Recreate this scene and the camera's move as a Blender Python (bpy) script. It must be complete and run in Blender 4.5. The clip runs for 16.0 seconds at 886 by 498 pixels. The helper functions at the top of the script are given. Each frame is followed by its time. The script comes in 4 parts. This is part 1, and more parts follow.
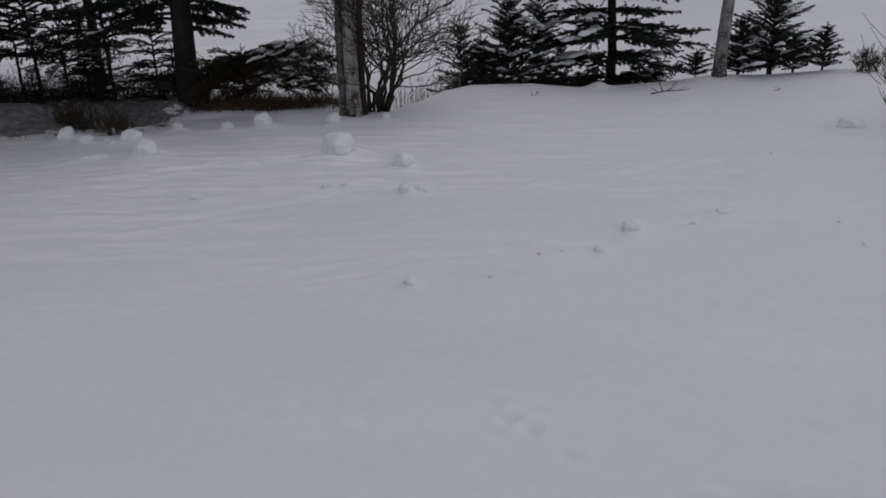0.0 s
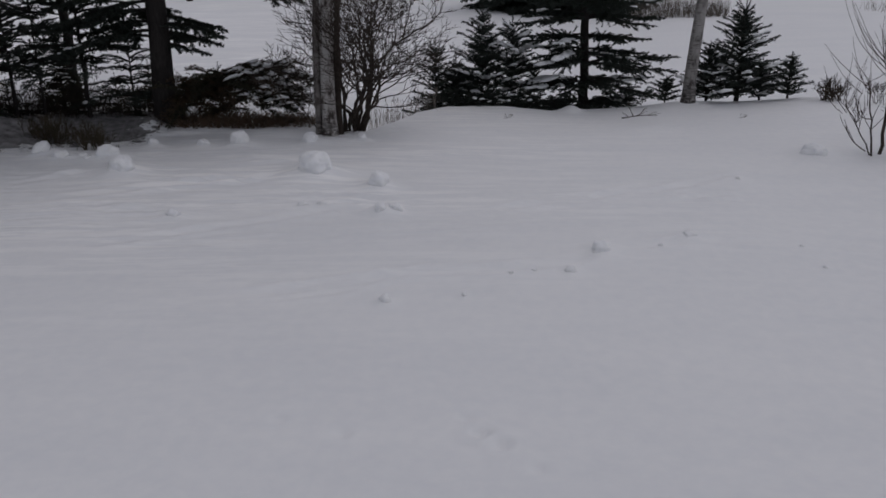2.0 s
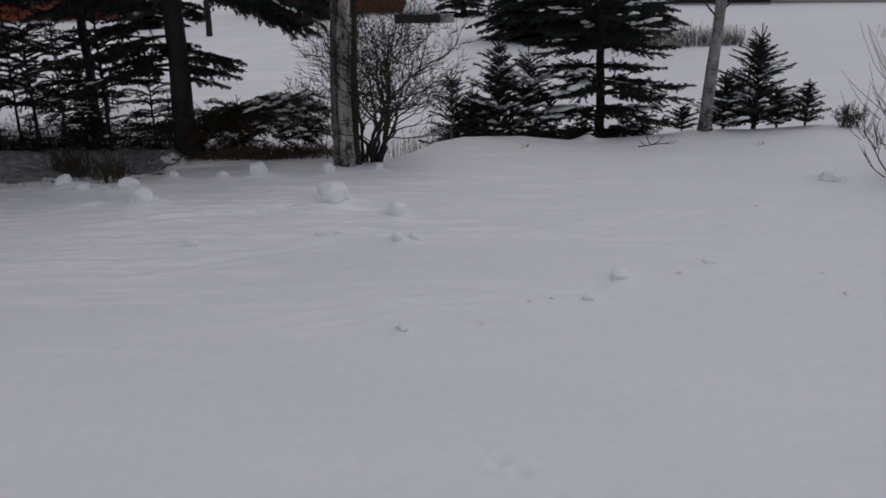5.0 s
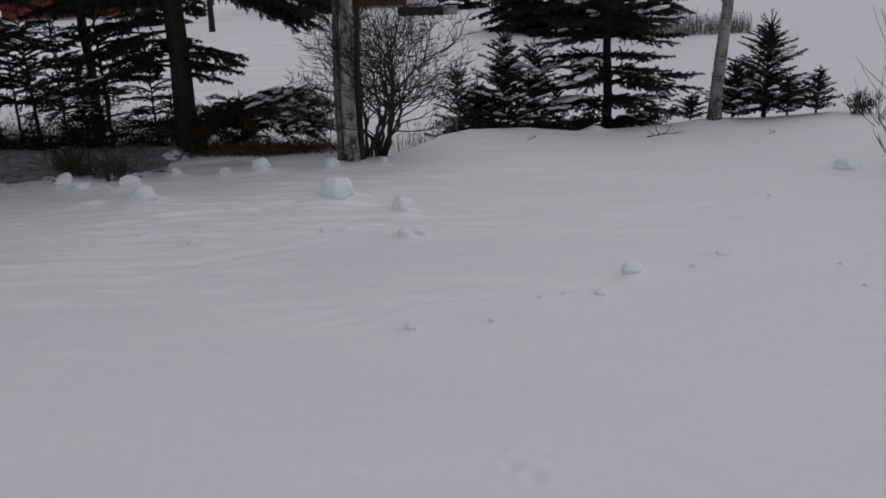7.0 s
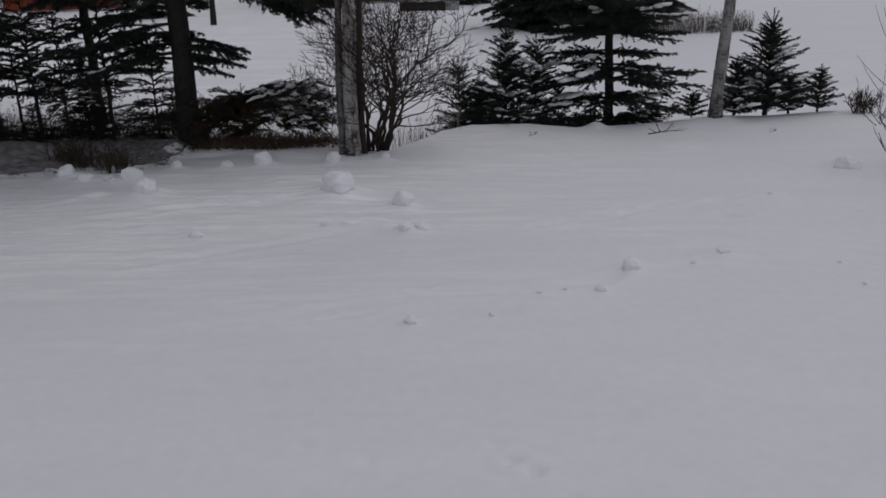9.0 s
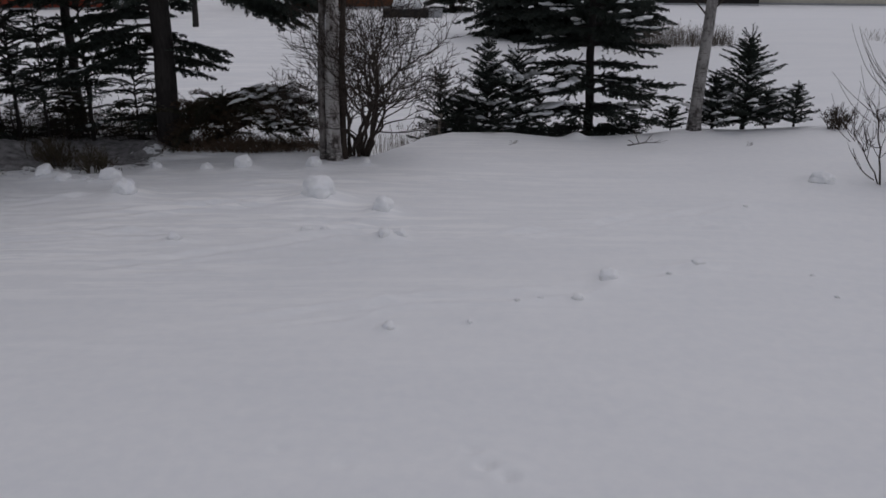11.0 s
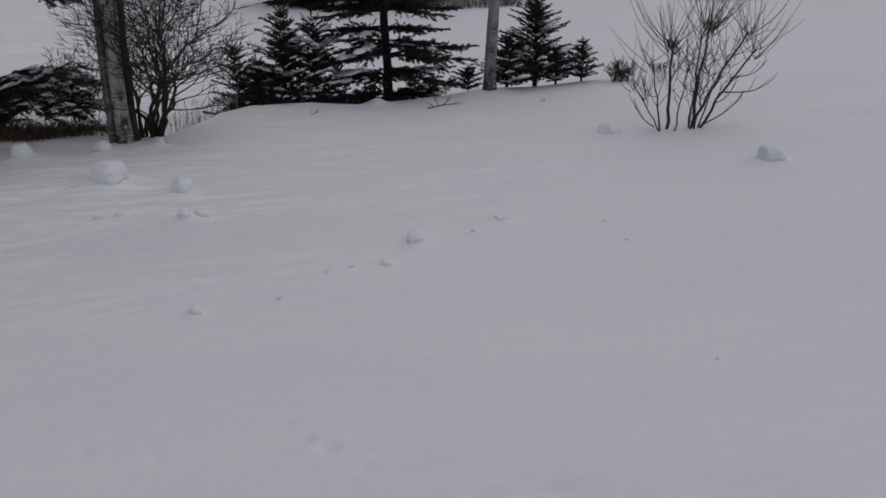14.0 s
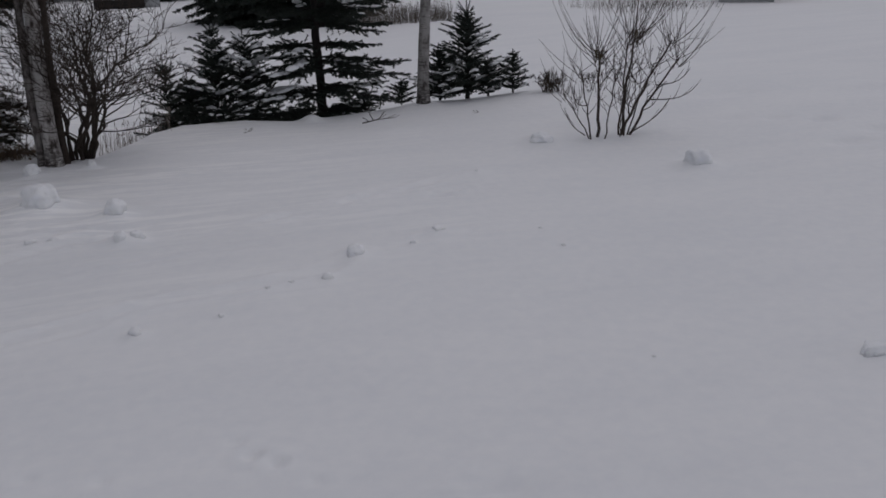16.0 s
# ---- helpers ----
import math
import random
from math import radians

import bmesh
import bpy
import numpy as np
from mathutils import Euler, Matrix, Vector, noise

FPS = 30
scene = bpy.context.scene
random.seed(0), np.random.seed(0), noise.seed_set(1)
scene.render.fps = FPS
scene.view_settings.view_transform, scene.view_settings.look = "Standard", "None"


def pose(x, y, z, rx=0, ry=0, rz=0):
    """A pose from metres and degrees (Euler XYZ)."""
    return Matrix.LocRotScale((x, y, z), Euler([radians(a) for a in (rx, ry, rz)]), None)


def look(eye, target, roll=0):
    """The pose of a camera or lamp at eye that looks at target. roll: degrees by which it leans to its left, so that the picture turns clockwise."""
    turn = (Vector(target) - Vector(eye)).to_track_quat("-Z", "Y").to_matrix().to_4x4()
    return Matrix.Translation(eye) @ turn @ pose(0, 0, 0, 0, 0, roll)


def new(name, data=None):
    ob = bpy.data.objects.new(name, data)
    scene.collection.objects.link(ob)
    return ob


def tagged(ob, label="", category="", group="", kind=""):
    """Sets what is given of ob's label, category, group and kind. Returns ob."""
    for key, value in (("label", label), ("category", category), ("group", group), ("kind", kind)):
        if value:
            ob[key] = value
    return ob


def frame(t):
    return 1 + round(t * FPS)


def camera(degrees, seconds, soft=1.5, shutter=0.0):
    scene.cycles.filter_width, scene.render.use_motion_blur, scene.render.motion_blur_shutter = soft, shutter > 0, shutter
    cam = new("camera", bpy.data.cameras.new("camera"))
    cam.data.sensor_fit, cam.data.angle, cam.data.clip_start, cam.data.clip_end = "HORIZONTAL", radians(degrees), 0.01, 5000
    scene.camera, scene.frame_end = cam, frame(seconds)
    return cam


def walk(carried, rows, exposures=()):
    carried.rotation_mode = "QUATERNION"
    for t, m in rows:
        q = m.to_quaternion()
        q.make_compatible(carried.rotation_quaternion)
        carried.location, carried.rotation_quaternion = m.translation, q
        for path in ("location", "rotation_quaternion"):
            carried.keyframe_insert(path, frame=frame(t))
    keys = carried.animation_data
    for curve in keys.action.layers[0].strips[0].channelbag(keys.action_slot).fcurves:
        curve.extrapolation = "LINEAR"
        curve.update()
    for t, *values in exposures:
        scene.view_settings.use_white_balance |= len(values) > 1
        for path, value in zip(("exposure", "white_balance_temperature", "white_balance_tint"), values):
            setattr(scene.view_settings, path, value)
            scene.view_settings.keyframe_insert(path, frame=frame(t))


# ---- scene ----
# camera: a hand-held view from a raised standpoint over a snowy lawn, panning to the right at the end
cam = camera(53.5, 16.0, soft=1.65)
ROWS = [
    (0.0, 0.048, 0.035, 3.001, 68.46, 1.69, 1.19),
    (0.5, 0.027, -0.073, 3.025, 69.58, 0.99, 0.06),
    (1.0, 0.023, -0.096, 3.035, 70.1, 0.54, -0.19),
    (1.5, 0.021, -0.114, 3.041, 70.08, 0.31, -0.57),
    (2.0, 0.026, -0.12, 3.043, 69.74, 0.37, -0.28),
    (2.5, 0.027, -0.112, 3.044, 69.67, 0.55, 0.69),
    (3.0, 0.025, -0.102, 3.048, 69.73, 0.39, 1.13),
    (3.5, 0.016, -0.118, 3.04, 70.29, 0.46, 1.0),
    (4.0, 0.021, -0.118, 3.035, 70.94, 0.99, 0.63),
    (6.5, 0.029, -0.15, 3.012, 72.05, 1.21, 0.75),
    (7.0, 0.017, 0.067, 2.994, 71.28, 1.96, 0.85),
    (7.5, 0.0, 0.093, 2.98, 71.06, 2.2, 1.12),
    (8.0, 0.006, 0.102, 2.982, 70.9, 1.6, 1.06),
    (8.5, 0.004, 0.069, 2.988, 70.92, 1.46, 0.98),
    (11.0, -0.0, 0.0, 3.0, 71.46, 0.0, 0.01),
    (11.5, -0.003, -0.044, 3.034, 71.35, -0.2, -1.81),
    (12.0, -0.012, 0.104, 3.019, 70.61, -0.47, -3.27),
    (12.5, 0.004, 0.111, 3.022, 70.32, -0.63, -4.52),
    (13.0, 0.041, 0.082, 3.02, 70.12, 0.24, -6.71),
    (13.5, 0.083, 0.057, 3.013, 70.06, 1.64, -9.08),
    (14.0, 0.11, 0.004, 2.999, 69.31, 0.89, -12.79),
    (14.5, 0.118, -0.148, 3.003, 69.64, 1.04, -16.67),
    (15.0, 0.131, -0.103, 2.995, 69.43, 0.38, -19.92),
    (15.5, 0.103, -0.101, 3.008, 69.54, 0.98, -20.79),
    (16.0, 0.083, -0.091, 3.001, 70.15, 1.54, -17.23),
]
walk(cam, [(t, pose(x, y, z, rx, ry, rz)) for t, x, y, z, rx, ry, rz in ROWS],
     tuple((t, stops, 6500, 15) for t, stops in ((0.0, -0.39), (4.0, -0.36), (6.5, -0.31), (8.0, -0.34), (11.0, -0.32), (12.5, -0.41), (14.0, -0.39), (15.0, -0.47), (16.0, -0.46))))

# ---- light: overcast winter sky ----
SUN_ELEVATION, SUN_AZIMUTH = 74, 60   # degrees; azimuth from straight ahead (y) towards the right (x)
world = bpy.data.worlds.new("overcast_sky")
scene.world = world
world.use_nodes = True
wn, wl = world.node_tree.nodes, world.node_tree.links
sky = wn.new("ShaderNodeTexSky")
sky.sky_type, sky.sun_disc = "NISHITA", False
sky.sun_elevation, sky.sun_rotation = radians(SUN_ELEVATION), radians(SUN_AZIMUTH)
sky.air_density, sky.dust_density, sky.ozone_density = 1.0, 1.5, 1.0
cloud = wn.new("ShaderNodeHueSaturation")
cloud.inputs["Saturation"].default_value = 0.31
wl.new(sky.outputs[0], cloud.inputs["Color"])
wl.new(cloud.outputs[0], wn["Background"].inputs["Color"])
wn["Background"].inputs["Strength"].default_value = 0.10
sun_data = bpy.data.lights.new("sun", "SUN")
sun_data.energy, sun_data.angle, sun_data.color = 0.44, radians(125), (1.0, 0.96, 0.92)
sun = new("sun", sun_data)
a, e = radians(SUN_AZIMUTH), radians(SUN_ELEVATION)
sun.matrix_world = look((60 * math.sin(a) * math.cos(e), 60 * math.cos(a) * math.cos(e), 60 * math.sin(e)), (0, 0, 0))


# ---- materials ----
def material(name, rough=0.8):
    m = bpy.data.materials.new(name)
    m.use_nodes = True
    n, l = m.node_tree.nodes, m.node_tree.links
    b = n["Principled BSDF"]
    b.inputs["Roughness"].default_value = rough
    b.inputs["Specular IOR Level"].default_value = 0.25
    return m, n, l, b


def ramp(n, l, source, stops):
    r = n.new("ShaderNodeValToRGB")
    while len(r.color_ramp.elements) < len(stops):
        r.color_ramp.elements.new(0.5)
    for el, (at, col) in zip(r.color_ramp.elements, stops):
        el.position, el.color = at, (*col, 1)
    l.new(source, r.inputs["Fac"])
    return r.outputs["Color"]


def coords(n, l, scale=(1, 1, 1), kind="Object"):
    c, m = n.new("ShaderNodeTexCoord"), n.new("ShaderNodeMapping")
    m.inputs["Scale"].default_value = scale
    l.new(c.outputs[kind], m.inputs["Vector"])
    return m.outputs["Vector"]


def noise_tex(n, l, vec, scale, detail=4, rough=0.55):
    t = n.new("ShaderNodeTexNoise")
    t.inputs["Scale"].default_value, t.inputs["Detail"].default_value = scale, detail
    t.inputs["Roughness"].default_value = rough
    l.new(vec, t.inputs["Vector"])
    return t.outputs["Fac"]


def bump(n, l, b, height, strength, distance, before=None):
    u = n.new("ShaderNodeBump")
    u.inputs["Strength"].default_value, u.inputs["Distance"].default_value = strength, distance
    l.new(height, u.inputs["Height"])
    if before is not None:
        l.new(before, u.inputs["Normal"])
    l.new(u.outputs["Normal"], b.inputs["Normal"])
    return u.outputs["Normal"]


def mix(n, l, fac, a, b, kind="MIX"):
    x = n.new("ShaderNodeMix")
    x.data_type, x.blend_type = "RGBA", kind
    for value, socket in ((fac, x.inputs[0]), (a, x.inputs[6]), (b, x.inputs[7])):
        if isinstance(value, (int, float)):
            socket.default_value = value
        elif isinstance(value, tuple):
            socket.default_value = (*value, 1)
        else:
            l.new(value, socket)
    return x.outputs[2]


def snow_material(name, streaks, pack=1.0):
    m, n, l, b = material(name, 0.75)
    broad = noise_tex(n, l, coords(n, l, (0.35, 1.1, 0.6)), 0.9, 5, 0.6)
    col = ramp(n, l, broad, ((0.35, (0.80, 0.82, 0.85)), (0.68, (0.88, 0.89, 0.905))))
    fine = noise_tex(n, l, coords(n, l), 9.0, 5)
    col = mix(n, l, 0.5, col, ramp(n, l, fine, ((0.3, (0.80, 0.82, 0.85)), (0.7, (0.88, 0.89, 0.90)))))
    if streaks:
        # ragged paler streaks, thickest on the side towards the wood
        lines = ramp(n, l, noise_tex(n, l, coords(n, l, (0.45, 4.2, 1.0)), 1.5, 6, 0.65), ((0.48, (0, 0, 0)), (0.56, (1, 1, 1))))
        where = ramp(n, l, noise_tex(n, l, coords(n, l, (0.3, 0.8, 1.0)), 0.8, 3), ((0.38, (0.15, 0.15, 0.15)), (0.60, (1, 1, 1))))
        xyz = n.new("ShaderNodeSeparateXYZ")
        l.new(coords(n, l), xyz.inputs[0])
        fade = n.new("ShaderNodeMapRange")
        fade.inputs["From Min"].default_value, fade.inputs["From Max"].default_value = 4.5, -2.5
        l.new(xyz.outputs["X"], fade.inputs["Value"])
        deep = n.new("ShaderNodeMapRange")
        deep.inputs["From Min"].default_value, deep.inputs["From Max"].default_value = 5.5, 9.5
        l.new(xyz.outputs["Y"], deep.inputs["Value"])
        mask = mix(n, l, 1.0, mix(n, l, 1.0, lines, where, "MULTIPLY"), mix(n, l, 1.0, fade.outputs[0], deep.outputs[0], "MULTIPLY"), "MULTIPLY")
        col = mix(n, l, mask, mix(n, l, 1.0, col, (0.95, 0.95, 0.95), "MULTIPLY"), (0.93, 0.935, 0.94))
    if pack < 1:
        col = mix(n, l, 1.0, col, (pack, pack, pack), "MULTIPLY")
    l.new(col, b.inputs["Base Color"])
    first = bump(n, l, b, fine, 0.08, 0.03)
    last = first
    if streaks:
        drift = noise_tex(n, l, coords(n, l, (0.55, 2.6, 1.0)), 1.3, 5, 0.6)
        last = bump(n, l, b, drift, 0.10, 0.05, first)
    grain = noise_tex(n, l, coords(n, l), 90.0, 3)
    bump(n, l, b, grain, 0.08, 0.006, last)
    return m


def needle_material(name, dark, light, brown):
    m, n, l, b = material(name, 0.65)
    g = n.new("ShaderNodeNewGeometry")
    col = ramp(n, l, g.outputs["Random Per Island"], ((0.0, dark), (0.82, light), (1.0, brown)))
    broad = noise_tex(n, l, coords(n, l), 2.2, 3)
    l.new(mix(n, l, broad, col, dark), b.inputs["Base Color"])
    return m


def bark_material(name, dark, light, scale=(9, 9, 2.2)):
    m, n, l, b = material(name, 0.9)
    v = coords(n, l, scale)
    rough = noise_tex(n, l, v, 3.0, 6, 0.65)
    broad = noise_tex(n, l, coords(n, l), 1.7, 2)
    col = ramp(n, l, rough, ((0.3, dark), (0.72, light)))
    l.new(mix(n, l, 0.35, col, ramp(n, l, broad, ((0.35, dark), (0.65, light)))), b.inputs["Base Color"])
    bump(n, l, b, rough, 0.8, 0.02)
    return m


def birch_material(name, pale, grey):
    m, n, l, b = material(name, 0.7)
    patches = noise_tex(n, l, coords(n, l, (5, 5, 2.2)), 1.7, 5, 0.65)
    col = ramp(n, l, patches, ((0.37, (0.045, 0.038, 0.034)), (0.42, grey), (0.47, tuple(0.5 * (p + q) for p, q in zip(pale, grey))), (0.56, pale)))
    bands = noise_tex(n, l, coords(n, l, (2.5, 2.5, 26)), 2.0, 3, 0.5)
    mask = ramp(n, l, bands, ((0.60, (0, 0, 0)), (0.68, (1, 1, 1))))
    col = mix(n, l, mask, col, (0.06, 0.05, 0.045))
    # old, cracked black bark round the foot
    xyz, foot = n.new("ShaderNodeSeparateXYZ"), n.new("ShaderNodeMapRange")
    l.new(coords(n, l), xyz.inputs[0])
    foot.inputs["From Min"].default_value, foot.inputs["From Max"].default_value = 0.42, 0.05
    l.new(xyz.outputs["Z"], foot.inputs["Value"])
    cracked = ramp(n, l, noise_tex(n, l, coords(n, l, (4, 4, 14)), 2.0, 4, 0.6), ((0.44, (0, 0, 0)), (0.54, (1, 1, 1))))
    col = mix(n, l, mix(n, l, 1.0, foot.outputs[0], cracked, "MULTIPLY"), col, (0.035, 0.03, 0.028))
    l.new(col, b.inputs["Base Color"])
    bump(n, l, b, bands, 0.4, 0.01)
    return m


def plain_material(name, colour, second, scale=6.0, rough=0.8):
    m, n, l, b = material(name, rough)
    f = noise_tex(n, l, coords(n, l), scale, 5)
    l.new(ramp(n, l, f, ((0.3, colour), (0.7, second))), b.inputs["Base Color"])
    bump(n, l, b, f, 0.3, 0.01)
    return m


SNOW = snow_material("wind_packed_snow", True)
CAP = snow_material("lying_snow", False)
ROLLED = snow_material("rolled_snow", False, 0.96)
_s = next(q for q in ROLLED.node_tree.nodes if q.type == "BSDF_PRINCIPLED")
_s.inputs["Subsurface Weight"].default_value = 0.6
_s.inputs["Subsurface Radius"].default_value = (1.0, 1.0, 1.05)
_s.inputs["Subsurface Scale"].default_value = 0.09
NEEDLE = needle_material("spruce_needles", (0.020, 0.027, 0.024), (0.048, 0.062, 0.049), (0.062, 0.055, 0.036))
NEEDLE_OLD = needle_material("browning_needles", (0.018, 0.019, 0.012), (0.052, 0.048, 0.026), (0.09, 0.052, 0.028))
DEAD = needle_material("withered_needles", (0.035, 0.024, 0.015), (0.085, 0.055, 0.032), (0.12, 0.062, 0.035))
BARK = bark_material("spruce_bark", (0.014, 0.012, 0.012), (0.045, 0.040, 0.038))
TWIG = bark_material("shrub_bark", (0.022, 0.017, 0.014), (0.07, 0.054, 0.045), (14, 14, 5))
WILLOW = bark_material("willow_bark", (0.024, 0.019, 0.017), (0.08, 0.062, 0.052), (14, 14, 5))
BIRCH = birch_material("birch_bark", (0.42, 0.405, 0.39), (0.14, 0.122, 0.115))
BIRCH_DULL = birch_material("dull_birch_bark", (0.20, 0.185, 0.175), (0.10, 0.09, 0.085))
BIRCH_GREY = birch_material("grey_birch_bark", (0.29, 0.28, 0.27), (0.14, 0.132, 0.128))
STRAW = needle_material("dead_grass", (0.10, 0.075, 0.05), (0.27, 0.21, 0.15), (0.16, 0.08, 0.045))
RUST = needle_material("reddish_dead_grass", (0.075, 0.050, 0.034), (0.19, 0.135, 0.09), (0.12, 0.065, 0.036))
STRAW_DARK = needle_material("brown_weeds", (0.035, 0.028, 0.018), (0.10, 0.08, 0.05), (0.07, 0.045, 0.025))
# needle soil, darkened further to hold the shade under the spruces
SOIL_SHADE = plain_material("snow_dusted_soil_shade", (0.11, 0.105, 0.107), (0.33, 0.325, 0.33), 7.0, 0.95)
REED = needle_material("weathered_reeds", (0.07, 0.06, 0.05), (0.20, 0.175, 0.15), (0.10, 0.07, 0.05))
STALK = needle_material("frosted_stalks", (0.16, 0.14, 0.12), (0.42, 0.39, 0.36), (0.2, 0.15, 0.11))
MOSS = needle_material("withered_leaves", (0.06, 0.045, 0.02), (0.13, 0.10, 0.04), (0.10, 0.06, 0.025))
RED = plain_material("red_boards", (0.16, 0.035, 0.02), (0.22, 0.05, 0.028), 8)
BROWN = plain_material("brown_boards", (0.10, 0.045, 0.026), (0.15, 0.065, 0.036), 8)
BEIGE = plain_material("pale_siding", (0.46, 0.44, 0.38), (0.54, 0.51, 0.45), 4)
DARKWOOD = plain_material("dark_timber", (0.014, 0.013, 0.013), (0.034, 0.03, 0.028), 7)
GREY = plain_material("grey_plastic", (0.30, 0.31, 0.32), (0.38, 0.39, 0.40), 5, 0.5)
GLASS, _n, _l, _b = material("dark_window_glass", 0.08)
_b.inputs["Base Color"].default_value = (0.02, 0.025, 0.03, 1)
_b.inputs["Specular IOR Level"].default_value = 0.5

# ---- mesh helpers ----
rng = np.random.default_rng(7)


def mesh_of(name, verts, faces, mat, smooth=False):
    """A mesh from arrays of places and of triangles or quads."""
    me = bpy.data.meshes.new(name)
    verts, faces = np.asarray(verts, np.float32), np.asarray(faces, np.int32)
    n, k = faces.shape
    me.vertices.add(len(verts))
    me.vertices.foreach_set("co", verts.ravel())
    me.loops.add(n * k)
    me.loops.foreach_set("vertex_index", faces.ravel())
    me.polygons.add(n)
    me.polygons.foreach_set("loop_start", np.arange(0, n * k, k, dtype=np.int32))
    me.polygons.foreach_set("use_smooth", np.full(n, smooth))
    me.update(calc_edges=True)
    me.materials.append(mat)
    return me


def part(name, verts, faces, mat, parent, label="", smooth=False):
    ob = new(name, mesh_of(name, verts, faces, mat, smooth))
    ob.parent = parent
    return tagged(ob, label, kind="stuff" if name in ("branchwork", "crown", "snow_cover", "twigwork", "stalk_tuft") else "")


def thing(name, at, label, category, group="", kind="", turn=0):
    ob = new(name)
    ob.empty_display_size = 0.2
    ob.matrix_world = pose(*at, 0, 0, turn)
    return tagged(ob, label, category, group, kind)


def across(d):
    """Two unit directions square to each of the directions d."""
    ref = np.where(np.abs(d[:, 2:3]) < 0.9, [[0.0, 0.0, 1.0]], [[1.0, 0.0, 0.0]])
    u = np.cross(d, ref)
    u /= np.linalg.norm(u, axis=1, keepdims=True) + 1e-9
    return u, np.cross(d, u)


def tubes(segments, sides=5):
    """Tapered tubes along segments of (p, q, radius at p, radius at q)."""
    s = np.array([(*p, *q, r0, r1) for p, q, r0, r1 in segments], float)
    p, q = s[:, 0:3], s[:, 3:6]
    d = q - p
    d /= np.linalg.norm(d, axis=1, keepdims=True) + 1e-9
    u, v = across(d)
    ang = np.arange(sides) * 2 * np.pi / sides
    ring = u[:, None] * np.cos(ang)[None, :, None] + v[:, None] * np.sin(ang)[None, :, None]
    lo = p[:, None] + ring * s[:, 6, None, None]
    hi = q[:, None] + ring * s[:, 7, None, None] + d[:, None] * s[:, 7, None, None] * 0.3
    verts = np.concatenate([lo, hi], 1).reshape(-1, 3)
    k = np.arange(sides)
    k2 = (k + 1) % sides
    quad = np.stack([k, k2, k2 + sides, k + sides], 1)
    faces = (np.arange(len(s))[:, None, None] * 2 * sides + quad[None]).reshape(-1, 4)
    return verts, faces


def stem(points, radii, sides=14, wobble=0.0, seed=0):
    """One smooth trunk along points, closed at the top, with a slightly uneven girth."""
    r = np.random.default_rng(seed)
    points = np.asarray(points, float)
    d = np.gradient(points, axis=0)
    d /= np.linalg.norm(d, axis=1, keepdims=True)
    ang = np.arange(sides) * 2 * np.pi / sides
    girth = 1 + wobble * r.standard_normal((len(points), sides))
    u = np.cross(d, [[0, 1.0, 0]])
    u /= np.linalg.norm(u, axis=1, keepdims=True)
    v = np.cross(d, u)
    ring = (u[:, None] * np.cos(ang)[None, :, None] + v[:, None] * np.sin(ang)[None, :, None]) * (np.asarray(radii)[:, None] * girth)[..., None]
    verts = (points[:, None] + ring).reshape(-1, 3)
    k = np.arange(sides)
    k2 = (k + 1) % sides
    quad = np.stack([k, k2, k2 + sides, k + sides], 1)
    faces = (np.arange(len(points) - 1)[:, None, None] * sides + quad[None]).reshape(-1, 4)
    return verts, faces


def needles(twigs, per_metre, length, width, r, spread=0.9):
    """Needle blades round the twigs (p, q): thin triangles."""
    t = np.array([(*p, *q) for p, q in twigs], float)
    p, q = t[:, :3], t[:, 3:]
    size = np.linalg.norm(q - p, axis=1)
    count = np.maximum((size * per_metre).astype(int), 4)
    idx = np.repeat(np.arange(len(t)), count)
    n = len(idx)
    d = ((q - p) / (size[:, None] + 1e-9))[idx]
    u, v = across(d)
    ang = r.uniform(0, 2 * np.pi, n)[:, None]
    side = u * np.cos(ang) + v * np.sin(ang)
    base = p[idx] + (q - p)[idx] * r.uniform(-0.05, 1.05, n)[:, None]
    lean = d * r.uniform(0.35, 0.9, n)[:, None] + side * spread
    lean /= np.linalg.norm(lean, axis=1, keepdims=True)
    ln = (length * r.uniform(0.6, 1.15, n))[:, None]
    flat = np.cross(lean, side)
    flat /= np.linalg.norm(flat, axis=1, keepdims=True) + 1e-9
    mixer = r.uniform(0, 2 * np.pi, n)[:, None]
    flat = flat * np.cos(mixer) + np.cross(flat, lean) * np.sin(mixer)
    verts = np.stack([base - flat * width / 2, base + flat * width / 2, base + lean * ln], 1).reshape(-1, 3)
    return verts, np.arange(n * 3).reshape(-1, 3)


_bm = bmesh.new()
bmesh.ops.create_icosphere(_bm, subdivisions=1, radius=1)
BALL_V = np.array([v.co[:] for v in _bm.verts])
BALL_F = np.array([[v.index for v in f.verts] for f in _bm.faces])
_bm.free()


def lumps(blobs, r):
    """Soft flattened heaps of snow: blobs of (centre, direction, length, width, height)."""
    vs, fs = [], []
    for i, (c, d, ln, w, h) in enumerate(blobs):
        flat = np.array((-d[1], d[0], 0.0))
        flat /= np.linalg.norm(flat) + 1e-9
        up = np.cross(d, flat)
        up = up if up[2] > 0 else -up
        k = 1 + 0.16 * np.sin(BALL_V @ r.normal(0, 2.4, (3, 2)) + r.uniform(0, 6, 2)).sum(1)
        b = BALL_V * k[:, None]
        z = np.where(b[:, 2:3] > 0, b[:, 2:3] * h, b[:, 2:3] * h * 0.35)
        vs.append(np.array(c) + b[:, :1] * ln * d + b[:, 1:2] * w * flat + z * up)
        fs.append(BALL_F + i * len(BALL_V))
    return np.concatenate(vs), np.concatenate(fs)


